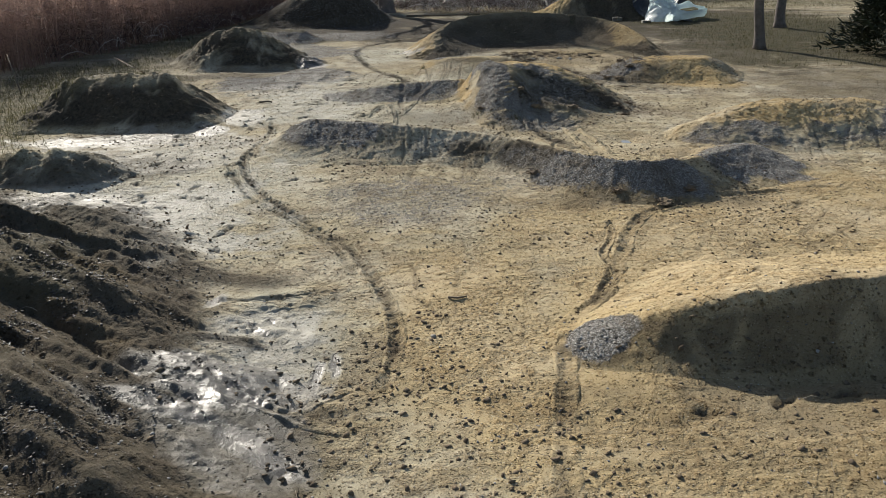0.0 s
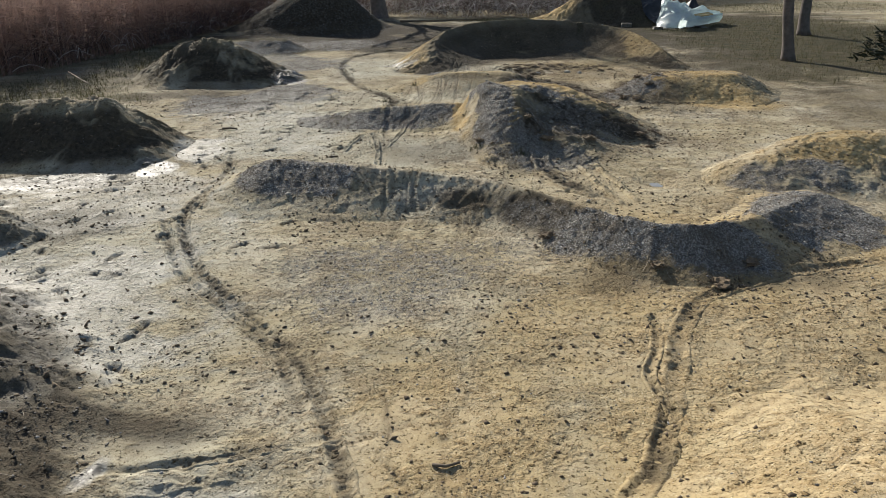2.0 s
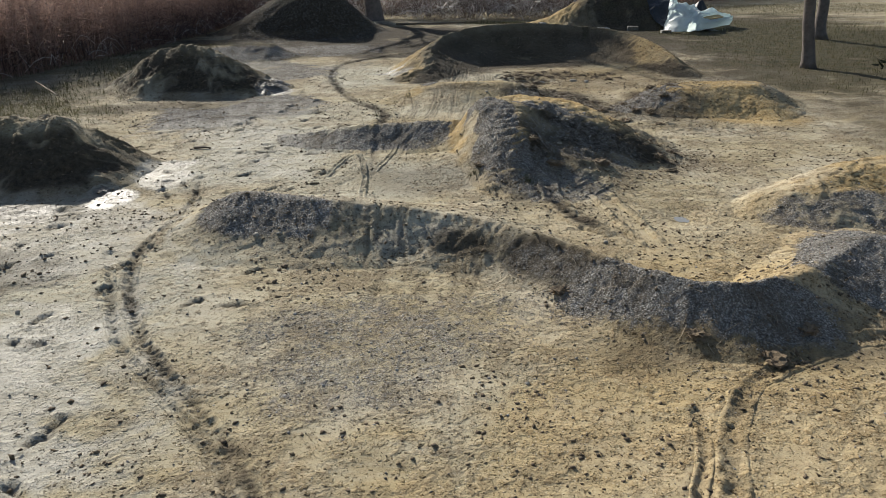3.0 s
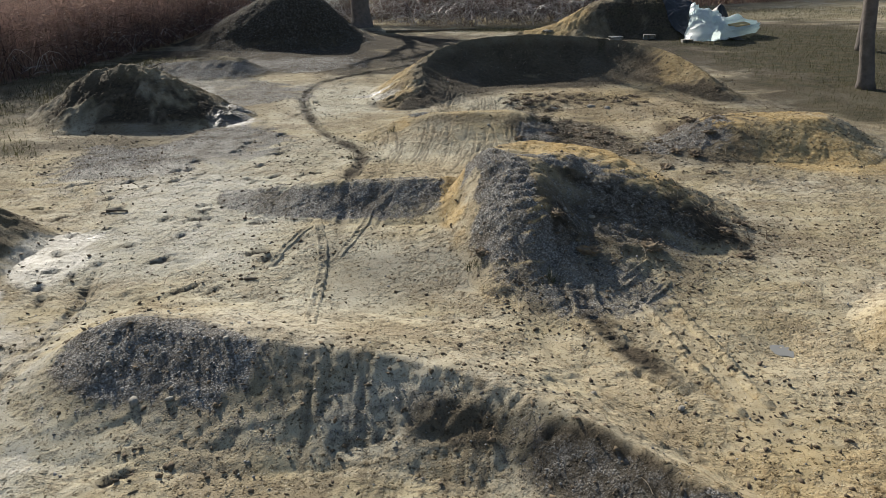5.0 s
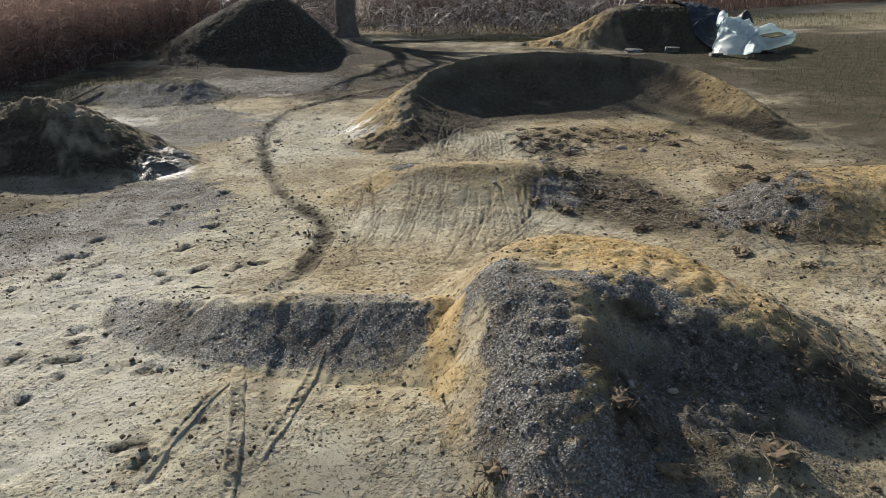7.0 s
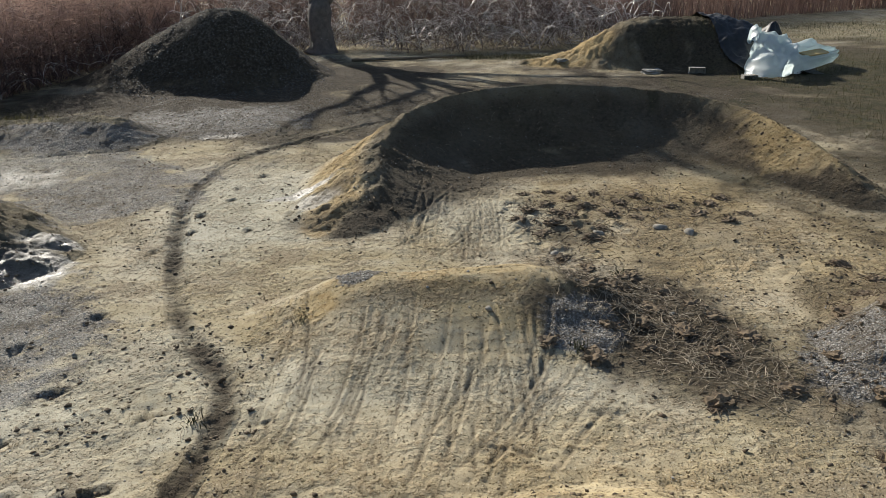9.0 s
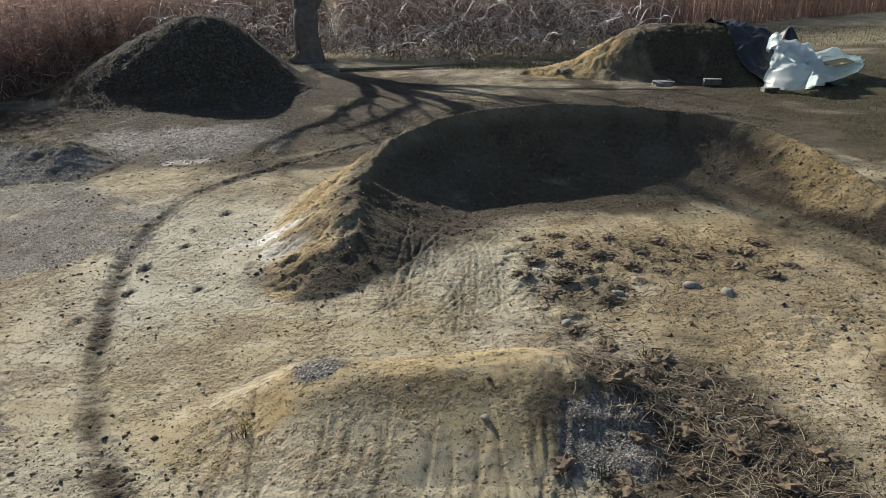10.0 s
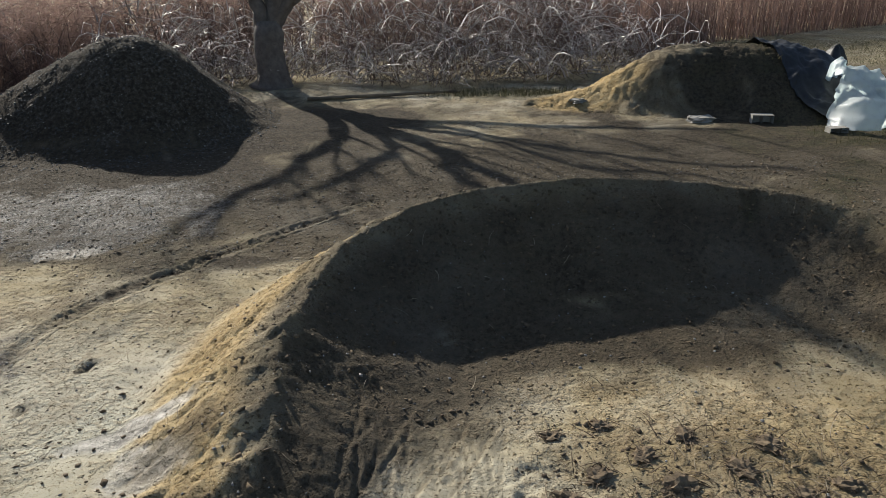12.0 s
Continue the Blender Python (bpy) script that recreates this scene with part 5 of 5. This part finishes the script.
ROOTY = plain("rooty_soil", (0.23, 0.17, 0.108), (0.12, 0.09, 0.058), 30, 0.95, 0.01)
WEED = plain("limp_dead_weed", (0.26, 0.19, 0.125), (0.11, 0.08, 0.052), 6.0, 0.85, 0.002, island=0.6)
GREEN_WEED = plain("green_weed", (0.07, 0.085, 0.03), (0.10, 0.09, 0.05), 6.0, 0.8, 0.002, island=0.5)
clumps = [weed_clump(500 + i, "dark clump of dead weeds rooted in dirt") for i in range(3)]
clump_spots = [(2.21, 25.95), (2.9, 25.65), (3.35, 25.04), (3.94, 25.2), (2.46, 24.64), (4.6, 24.98), (3.1, 24.5), (2.6, 25.1), (3.05, 25.3), (2.75, 24.9), (3.6, 25.5), (4.3, 25.3), (2.5, 25.45), (4.9, 25.4), (5.3, 25.0), (2.2, 25.2), (2.3, 24.3), (3.3, 25.9), (3.9, 25.75), (2.65, 26.1), (4.95, 24.75), (5.2, 25.7), (3.7, 24.85), (2.9, 24.15), (2.0, 24.8), (1.7, 15.7), (2.0, 15.3), (2.8, 15.5), (0.85, 15.4), (3.2, 9.9), (2.6, 10.2), (1.5, 11.2), (4.9, 20.2), (4.5, 21.0), (3.6, 22.2), (2.5, 22.3), (2.8, 22.6), (3.1, 22.1), (3.35, 22.5), (2.9, 21.8), (3.3, 21.6), (2.55, 21.7), (3.7, 21.9), (3.05, 22.9), (2.65, 23.2), (3.5, 21.2), (2.85, 21.35), (2.4, 23.5), (3.9, 21.5), (5.6, 21.2), (5.3, 20.7), (5.0, 21.8), (4.6, 20.4), (5.7, 23.2), (6.1, 22.3), (3.7, 10.3), (5.2, 21.4), (5.5, 22.3), (5.9, 22.8), (4.2, 19.6), (4.8, 19.1), (3.9, 20.6), (3.2, 20.4), (3.9, 16.2), (4.3, 16.7), (4.0, 15.7), (1.9, 21.4), (2.3, 21.2)]
for i, (x, y) in enumerate(clump_spots):
    m = pose(x, y, height_at(x, y) - 0.004, 0, 0, i * 47) @ Matrix.Scale(0.75 + 0.4 * ((i * 0.37) % 1), 4)
    if i < 3:
        clumps[i].matrix_world = m
    else:
        copy_thing(clumps[i % 3], m).matrix_world = m
# a few green tufts
tuft_places = [(-0.55, 21.8), (0.75, 15.25), (-1.2, 20.3), (2.2, 21.3), (3.0, 23.0), (1.55, 14.8)]
spots = np.concatenate([np.random.default_rng(72 + i).normal((x, y), 0.05, (40, 2)) for i, (x, y) in enumerate(tuft_places)])
blades("weed_tufts", spots, np.random.default_rng(73).uniform(0.05, 0.14, len(spots)), 0.005, GREEN_WEED, "small green weed tufts in the dirt", "weeds", 0.9, 3, 0, 74)
# trodden dead weeds scattered thin round the clumps
SCRAPS = blob(90, 69, (5.3, 21.6, 0.8), (5.0, 20.2, 0.8), (3.2, 25.2, 1.6), (4.4, 25.2, 1.0), (5.2, 20.8, 1.4), (4.2, 16.4, 0.9), (2.8, 23.8, 0.8), (5.8, 22.6, 1.0))
stalks("dead_weeds", SCRAPS, 0.05, 0.22, 0.004, WEED, "trodden dark scraps of dead weeds", "weeds", 70, 0.3, 0.25)

# short winter grass by the reeds and on the far field
spots = np.concatenate([chosen(9000, lambda x, y: patch("grass", x, y), 81, (-14, -7, 12, 38)), chosen(15000, lambda x, y: patch("grass", x, y), 82, (9, 26, 22, 50)), chosen(1500, lambda x, y: patch("grass", x, y), 83, (0, 7, 39.5, 41.6))])
blades("short_grass", spots, np.random.default_rng(84).uniform(0.05, 0.17, len(spots)), 0.008, GRASS, "patchy short winter grass", "grass", 0.8, 2, 0, 85)

# dead canes in front of the reeds
CLEARING = [(-13.2, 24.5), (-11.4, 28.7), (-10.3, 33), (-9.1, 38.4), (-7, 41.0), (-3, 42.0), (2, 41.6), (6, 42.4), (9, 44.5)]
def bank(line, count, depth, seed, skew, top):
    """Spots behind a line, and how high the tangle stands there: low at its edge, higher further in."""
    spots = along_line(line, count, depth, seed, skew)
    edge = np.min([np.hypot(spots[:, 0] - x, spots[:, 1] - y) for x, y in rounded(line, 6)], axis=0)
    return spots, top * (0.12 + 0.88 * smooth(edge, 0.1, 0.75 * depth))


spots, top = bank(CLEARING, 8000, 4.6, 91, 1.0, 2.0)
stalks("dead_brambles", spots, 0.4, 1.7, 0.008, BRAMBLE, "tangle of reddish-brown dead bramble stems", "brambles", 92, 0.6, 0.5, 3, 5, top)
spots, top = bank(CLEARING, 1300, 4.6, 95, 1.0, 2.1)
stalks("pale_canes", spots, 0.3, 1.2, 0.012, CANE, "bleached dead canes arching out of the brambles", "canes", 96, 0.45, 0.5, 3, 5, top)
spots, top = bank([(-8.0, 41.2), (-3, 42.2), (2, 41.8), (6, 42.4), (10, 44.0)], 1150, 4.6, 93, 1.0, 2.0)
stalks("pale_canes", spots, 0.4, 1.8, 0.019, CANE, "bleached canes heaped along the clearing's edge", "canes", 94, 0.35, 0.5, 3, 5, top)


# ---- single stones ----
def stone_mesh(seed, rx, ry, rz):
    r = random.Random(seed)
    bm = bmesh.new()
    bmesh.ops.create_icosphere(bm, subdivisions=2, radius=1)
    off = Vector((r.uniform(-9, 9), r.uniform(-9, 9), r.uniform(-9, 9)))
    for v in bm.verts:
        k = 1 + 0.45 * noise.noise(v.co * 1.1 + off) + 0.22 * noise.noise(v.co * 2.7 + off)
        v.co = Vector((v.co.x * rx, v.co.y * ry, v.co.z * rz)) * k
    me = bpy.data.meshes.new("stone")
    bm.to_mesh(me)
    bm.free()
    me.polygons.foreach_set("use_smooth", np.ones(len(me.polygons), bool))
    me.materials.append(STONE)
    return me


STONES = [(3.92, 24.47, 0.15, 0.10), (4.24, 24.26, 0.16, 0.10), (3.04, 24.31, 0.12, 0.08), (2.33, 23.69, 0.12, 0.06), (-2.08, 12.65, 0.09, 0.07), (-1.79, 12.64, 0.06, 0.05), (-1.44, 13.12, 0.06, 0.05), (1.59, 12.78, 0.05, 0.04), (2.28, 12.67, 0.06, 0.05), (1.35, 21.75, 0.07, 0.07), (3.3, 22.0, 0.06, 0.05), (1.85, 15.9, 0.06, 0.05), (0.95, 9.6, 0.04, 0.03), (-2.4, 13.0, 0.05, 0.04), (3.1, 10.15, 0.05, 0.04), (-0.1, 6.1, 0.05, 0.04), (-4.2, 11.0, 0.06, 0.05), (2.2, 16.0, 0.07, 0.06)]
for i, (x, y, a, b) in enumerate(STONES):
    ob = new("stone", stone_mesh(100 + i, a * 0.62, a * 0.42, b * 0.45))
    ob.location = (x, y, height_at(x, y) + b * 0.16)
    ob.rotation_euler = (0, 0, i * 1.3)
    tagged(ob, "large rounded pale field stone bedded in dirt" if a > 0.1 else "small rounded grey stone lying on dirt", "stone", "stones on the track")


# ---- sheeted earth heap and what lies round it ----
def fold_noise(x, y, size, layer):
    return 1 - 2 * np.abs(vnoise(x, y, size, layer))


def surface_mesh(name, co, material, thick):
    """A sheet of ni x nj points with a little thickness."""
    ni, nj = co.shape[:2]
    ids = np.arange(ni * nj).reshape(ni, nj)
    q = np.stack([ids[:-1, :-1], ids[1:, :-1], ids[1:, 1:], ids[:-1, 1:]], -1).reshape(-1, 4)
    me = quick_mesh(name, co.reshape(-1, 3), q, material)
    me.polygons.foreach_set("use_smooth", np.ones(len(q), bool))
    return me


def white_sheet():
    thing = tagged(new("plastic_sheet"), "crumpled white plastic sheet slumped against the heap", "plastic sheet")
    thing.location = (10.4, 36.3, 0)
    low = np.array(rounded([(9.72, 36.05, 0.02), (9.85, 35.68, 0.02), (10.35, 35.42, 0.02), (10.8, 35.85, 0.02), (11.5, 36.4, 0.03), (12.4, 37.1, 0.05), (13.2, 37.9, 0.05)], 10))
    high = np.array(rounded([(10.15, 37.15, 1.16), (10.6, 37.15, 1.2), (11.0, 37.25, 0.98), (11.5, 37.4, 0.84), (12.0, 37.6, 0.7), (12.7, 37.9, 0.5), (13.2, 38.3, 0.3)], 10))
    nj = 44
    v = np.linspace(0, 1, nj)[None, :, None]
    co = low[:, None] * (1 - v) + high[:, None] * v
    u = np.broadcast_to(np.linspace(0, 2.6, len(low))[:, None], co.shape[:2])
    w = np.broadcast_to(np.linspace(0, 1.5, nj)[None], co.shape[:2])
    swell = np.sin(np.pi * v[..., 0]) * 0.16
    crease = 0.21 * fold_noise(u + 0.3 * w, w, 0.55, 2) + 0.15 * fold_noise(u - 0.6 * w, w + u * 0.5, 0.34, 4) + 0.06 * fold_noise(u + w, w, 0.17, 5)
    away = np.array([0.15, -0.75, 0.6])
    edge = smooth(v[..., 0], 0.0, 0.12)
    co = co + away * ((swell + crease) * (0.35 + 0.65 * edge))[..., None]
    co[:, 0, 1] += 0.14 * vnoise(u[:, 0] * 3, u[:, 0] * 0, 0.5, 3)
    co[..., 2] = np.maximum(co[..., 2], 0.03)
    # far side falls back to the ground
    back_edge = co[:, -1:].copy()
    drop = np.concatenate([back_edge + np.array([0.05, 0.25, -0.12]), back_edge * np.array([1, 1, 0.35]) + np.array([0.1, 0.55, 0]), back_edge * np.array([1, 1, 0]) + np.array([0.1, 0.7, 0.03])], 1)
    co = np.concatenate([co, drop], 1) - np.array(thing.location)
    part("sheet", surface_mesh("sheet", co, WHITE_SHEET, 0.004), thing)
    bm = bmesh.new()
    bmesh.ops.create_cube(bm, size=1)
    for vert in bm.verts:
        vert.co = Vector((vert.co.x * 0.75, vert.co.y * 0.4, vert.co.z * 0.05))
    bmesh.ops.bevel(bm, geom=bm.edges[:], offset=0.012, segments=1, affect="EDGES")
    me = bpy.data.meshes.new("board")
    bm.to_mesh(me)
    bm.free()
    me.materials.append(YELLOW_FOAM)
    board = part("board", me, thing, "yellowed flat board caught in the sheet")
    board.matrix_local = pose(1.75, 0.75, 0.5, 8, -6, 14)


white_sheet()


def black_sheet():
    thing = tagged(new("tarpaulin"), "black plastic sheet draped over the earth heap", "tarpaulin")
    s, y = np.meshgrid(np.linspace(0, 1, 90), np.linspace(36.35, 40.6, 110), indexing="ij")
    left = 9.15 + 0.28 * np.clip(38.8 - y, 0, 2.2) + 0.12 * vnoise(y, y * 0, 0.6, 3)
    x = left + s * (12.2 - left)
    z = land(x.ravel(), y.ravel()).reshape(x.shape)
    crease = 0.06 * fold_noise(x, y * 0.5, 0.7, 3) + 0.035 * fold_noise(x + 0.4 * y, y * 0.4, 0.3, 5)
    z = z + 0.05 + np.maximum(crease, -0.03)
    part("sheet", surface_mesh("sheet", np.stack([x, y, z], -1), BLACK_SHEET, 0.004), thing)


black_sheet()


def black_bundle(x, y):
    """A stiff peaked bundle of the same sheet, standing alone behind the heap."""
    rings, sides = 9, 20
    co = np.zeros((sides + 1, rings, 3))
    for i in range(rings):
        f = i / (rings - 1)
        for s in range(sides + 1):
            a = 2 * math.pi * s / sides
            k = (0.5 * (1 - f) ** 0.75 + 0.02) * (1 + 0.25 * math.sin(3 * a + f * 2) + 0.12 * math.sin(7 * a + f * 5))
            co[s, i] = (0.16 * f + k * math.cos(a), k * 0.8 * math.sin(a), 0.78 * f + 0.04 * math.sin(5 * a + 3 * f))
    ob = new("plastic_bundle", surface_mesh("plastic_bundle", co, BLACK_SHEET, 0.004))
    ob.location = (x, y, height_at(x, y) - 0.02)
    tagged(ob, "peaked bundle of black plastic standing on the field", "plastic bundle")


black_bundle(13.5, 43.2)


def block(x, y, turn, size, label, hollow=True):
    """A concrete block with two cells, or a broken slab."""
    bm = bmesh.new()
    bmesh.ops.create_cube(bm, size=1)
    for v in bm.verts:
        v.co = Vector((v.co.x * size[0], v.co.y * size[1], v.co.z * size[2]))
    if hollow:
        front = min(bm.faces, key=lambda f: f.calc_center_median().y)
        cut = bmesh.ops.subdivide_edges(bm, edges=[e for e in front.edges if abs(e.verts[0].co.x - e.verts[1].co.x) > 0.1], cuts=1)
        for f in [f for f in bm.faces if abs(f.normal.y + 1) < 0.01]:
            hole = bmesh.ops.inset_individual(bm, faces=[f], thickness=0.03)
            for v in f.verts:
                v.co.y += size[1] * 0.8
    else:
        r = random.Random(int(x * 100))
        bmesh.ops.subdivide_edges(bm, edges=bm.edges[:], cuts=3, use_grid_fill=True)
        for v in bm.verts:
            v.co += Vector((r.uniform(-1, 1) * 0.05, r.uniform(-1, 1) * 0.05, r.uniform(-1, 1) * 0.015))
    me = bpy.data.meshes.new("concrete_block")
    bm.normal_update()
    bm.to_mesh(me)
    bm.free()
    me.materials.append(CONCRETE)
    ob = new("concrete_block" if hollow else "concrete_slab", me)
    ob.matrix_world = pose(x, y, height_at(x, y) + size[2] * 0.4, 0, 0, turn)
    return tagged(ob, label, "block" if hollow else "slab")


block(8.55, 36.55, -8, (0.45, 0.2, 0.2), "grey concrete block lying before the heap")
block(9.7, 35.6, 5, (0.4, 0.2, 0.12), "dark concrete block beside the white sheet")
block(7.3, 36.8, 12, (0.5, 0.3, 0.1), "broken concrete slab before the heap", False)
block(4.95, 38.6, 20, (0.3, 0.24, 0.08), "pale flat slab lying on the grass edge", False)


def pole(points, radius, material, name, label, category):
    verts, faces = [], []
    line = [Vector((x, y, height_at(x, y) + z)) for x, y, z in points]
    tube(verts, faces, line, [radius * k for k in np.linspace(1.1, 0.7, len(line))], 8)
    return tagged(new(name, mesh_of(name, verts, faces, material, True)), label, category)


pole([(-1.8, 39.95, 0.05), (-0.8, 40.15, 0.06), (0.3, 40.45, 0.05), (1.2, 40.6, 0.07), (2.1, 40.85, 0.05)], 0.05, WOOD, "fallen_branch", "long dark fallen branch along the grass edge", "branch")
pole([(-4.46, 17.74, 0.02), (-4.3, 17.75, 0.03), (-4.15, 17.72, 0.02)], 0.022, WOOD, "stick", "short dark stick lying in mud", "stick")
pole([(-1.85, 15.25, 0.015), (-1.7, 15.22, 0.02)], 0.018, WOOD, "stick", "short dark stick lying on sand", "stick")
pole([(-10.9, 18.9, 0.0), (-11.15, 19.2, 0.5), (-11.45, 19.6, 0.95)], 0.018, WOOD, "stick", "thin bare stake leaning in the grass", "stick")
pole([(-9.0, 22.3, 0.03), (-9.6, 22.9, 0.12), (-10.4, 23.6, 0.3)], 0.025, WOOD, "fallen_branch", "thin fallen branch at the foot of the reeds", "branch")
pole([(-8.6, 29.0, 0.02), (-7.9, 30.0, 0.1)], 0.03, WOOD, "fallen_branch", "thin fallen branch in the grass", "branch")
pole([(0.05, 6.95, 0.015), (0.15, 6.93, 0.02), (0.25, 6.97, 0.012)], 0.013, WOOD, "stick", "short dark stick lying on sand", "stick")


def puddle(x, y, length, width, turn, label):
    """A sliver of still water, pointed at both ends, with an uneven edge."""
    c, s = math.cos(radians(turn)), math.sin(radians(turn))
    spots = [(x + k * length * c - w * width * s, y + k * length * s + w * width * c) for k in (-0.4, -0.2, 0, 0.2, 0.4) for w in (-0.4, 0, 0.4)]
    z = sorted(height_at(*p) for p in spots)[6] - 0.009
    bm = bmesh.new()
    ring = []
    for i in range(72):
        a = 2 * math.pi * i / 72
        u = 0.5 * length * math.cos(a)
        v = 0.5 * width * math.sin(a) * abs(math.sin(a)) ** 0.4 * (1 + 0.25 * math.sin(3 * a + 1)) + 0.16 * width * math.sin(9 * u / length)
        v += 0.05 * width * math.sin(11 * a + 2) + 0.035 * width * math.sin(23 * a)
        ring.append(bm.verts.new((x + u * c - v * s, y + u * s + v * c, z)))
    bm.faces.new(ring)
    me = bpy.data.meshes.new("puddle")
    bm.to_mesh(me)
    bm.free()
    me.materials.append(WATER)
    tagged(new("puddle", me), label, "puddle", kind="structure")


puddle(3.59, 13.71, 0.66, 0.26, -64, "small shallow puddle in a hollow of the sand")


# ---- conifer at the edge of the grass ----
def conifer(x, y, height, reach, seed):
    r = np.random.default_rng(seed)
    thing = tagged(new("conifer"), "dark green conifer growing on the rough grass", "conifer")
    thing.location = (x, y, height_at(x, y) - 0.03)
    verts, faces = [], []
    tube(verts, faces, [Vector((0, 0, 0)), Vector((0.03, 0, height * 0.5)), Vector((0, 0.02, height * 0.95))], [0.12, 0.07, 0.015], 8)
    part("trunk", mesh_of("trunk", verts, faces, BARK, True), thing)
    n = 14000
    f = r.random(n) ** 0.8
    a = r.random(n) * 2 * np.pi
    lobes = 1 + 0.22 * np.sin(3 * a + 9 * f) + 0.18 * np.sin(7 * a + 23 * f)
    rad = reach * (1 - f) ** 0.7 * lobes * np.sqrt(r.random(n) * 0.75 + 0.25)
    p = np.stack([rad * np.cos(a), rad * np.sin(a), 0.1 + f * height * 0.95], -1)
    way = np.stack([np.cos(a), np.sin(a), r.uniform(-0.2, 0.7, n)], -1) + r.normal(0, 0.35, (n, 3))
    way *= (r.uniform(0.1, 0.26, n))[:, None]
    side = np.cross(way, r.normal(0, 1, (n, 3)))
    side *= (0.03 / np.maximum(np.linalg.norm(side, axis=1), 1e-6))[:, None]
    co = np.stack([p - side, p + side, p + way * 0.6 + side, p + way], 1).reshape(-1, 3)
    part("crown", quick_mesh("crown", co, np.arange(n * 4).reshape(-1, 4), NEEDLES), thing, "dense dark needles")


conifer(15.3, 24.9, 3.4, 1.9, 5)


# ---- stones bedded in the mounds, part by part ----
BEDDED = [stone_mesh(300 + i, 1.0, 0.75 + 0.05 * i, 0.6 + 0.05 * i) for i in range(5)]
for me in BEDDED:
    me.materials.clear()
    me.materials.append(PEBBLE_STONE)


def bed(owner, count, box, seed):
    """Sets stones into the gravelly parts of one mound."""
    r = random.Random(seed)
    spots = chosen(count, lambda x, y: patch("gravel", x, y) ** 2 + 0.01, seed, box)
    heights = land(spots[:, 0], spots[:, 1])
    for (x, y), z in zip(spots, heights):
        size = 0.007 + 0.013 * r.random() ** 2.5
        ob = new("stone", r.choice(BEDDED))
        ob.parent = owner
        ob.matrix_local = pose(x, y, float(z) + size * 0.05, r.uniform(-25, 25), r.uniform(-25, 25), r.uniform(0, 360)) @ Matrix.Scale(size, 4)


by_label = {ob.get("label", ""): ob for ob in scene.objects}
bed(by_label["long winding ridge of dark gravelly earth"], 280, (-3.5, 5.5, 9.6, 13.6), 401)
bed(by_label["tabletop jump with ochre top and gravel face"], 240, (0.8, 4.2, 15.2, 17.4), 402)
bed(by_label["low grey roller with tyre marks on its face"], 40, (-2.4, 0.6, 16.0, 17.6), 403)
bed(by_label["gravelly jump with a worn ochre top"], 110, (5.0, 8.4, 12.0, 14.2), 404)
bed(by_label["dark brown muddy mound with wet gravel flank"], 160, (-5.0, -1.6, 3.4, 7.5), 405)
bed(by_label["sandy roller scored with tyre marks up its face"], 50, (-0.5, 2.4, 21.2, 23.0), 406)
bed(by_label["tall conical pile of dark gravel"], 120, (-8, -2.5, 34, 37.3), 407)
bed(by_label["curved banked berm of ochre earth with shaded bowl"], 130, (-0.6, 6.5, 25.0, 28.6), 408)
bed(by_label["small tabletop jump with orange sandy face"], 60, (5.0, 8.0, 19.4, 21.2), 409)
bed(by_label["sandy dirt jump with a steep shaded face"], 60, (1.2, 5.0, 4.8, 6.6), 410)
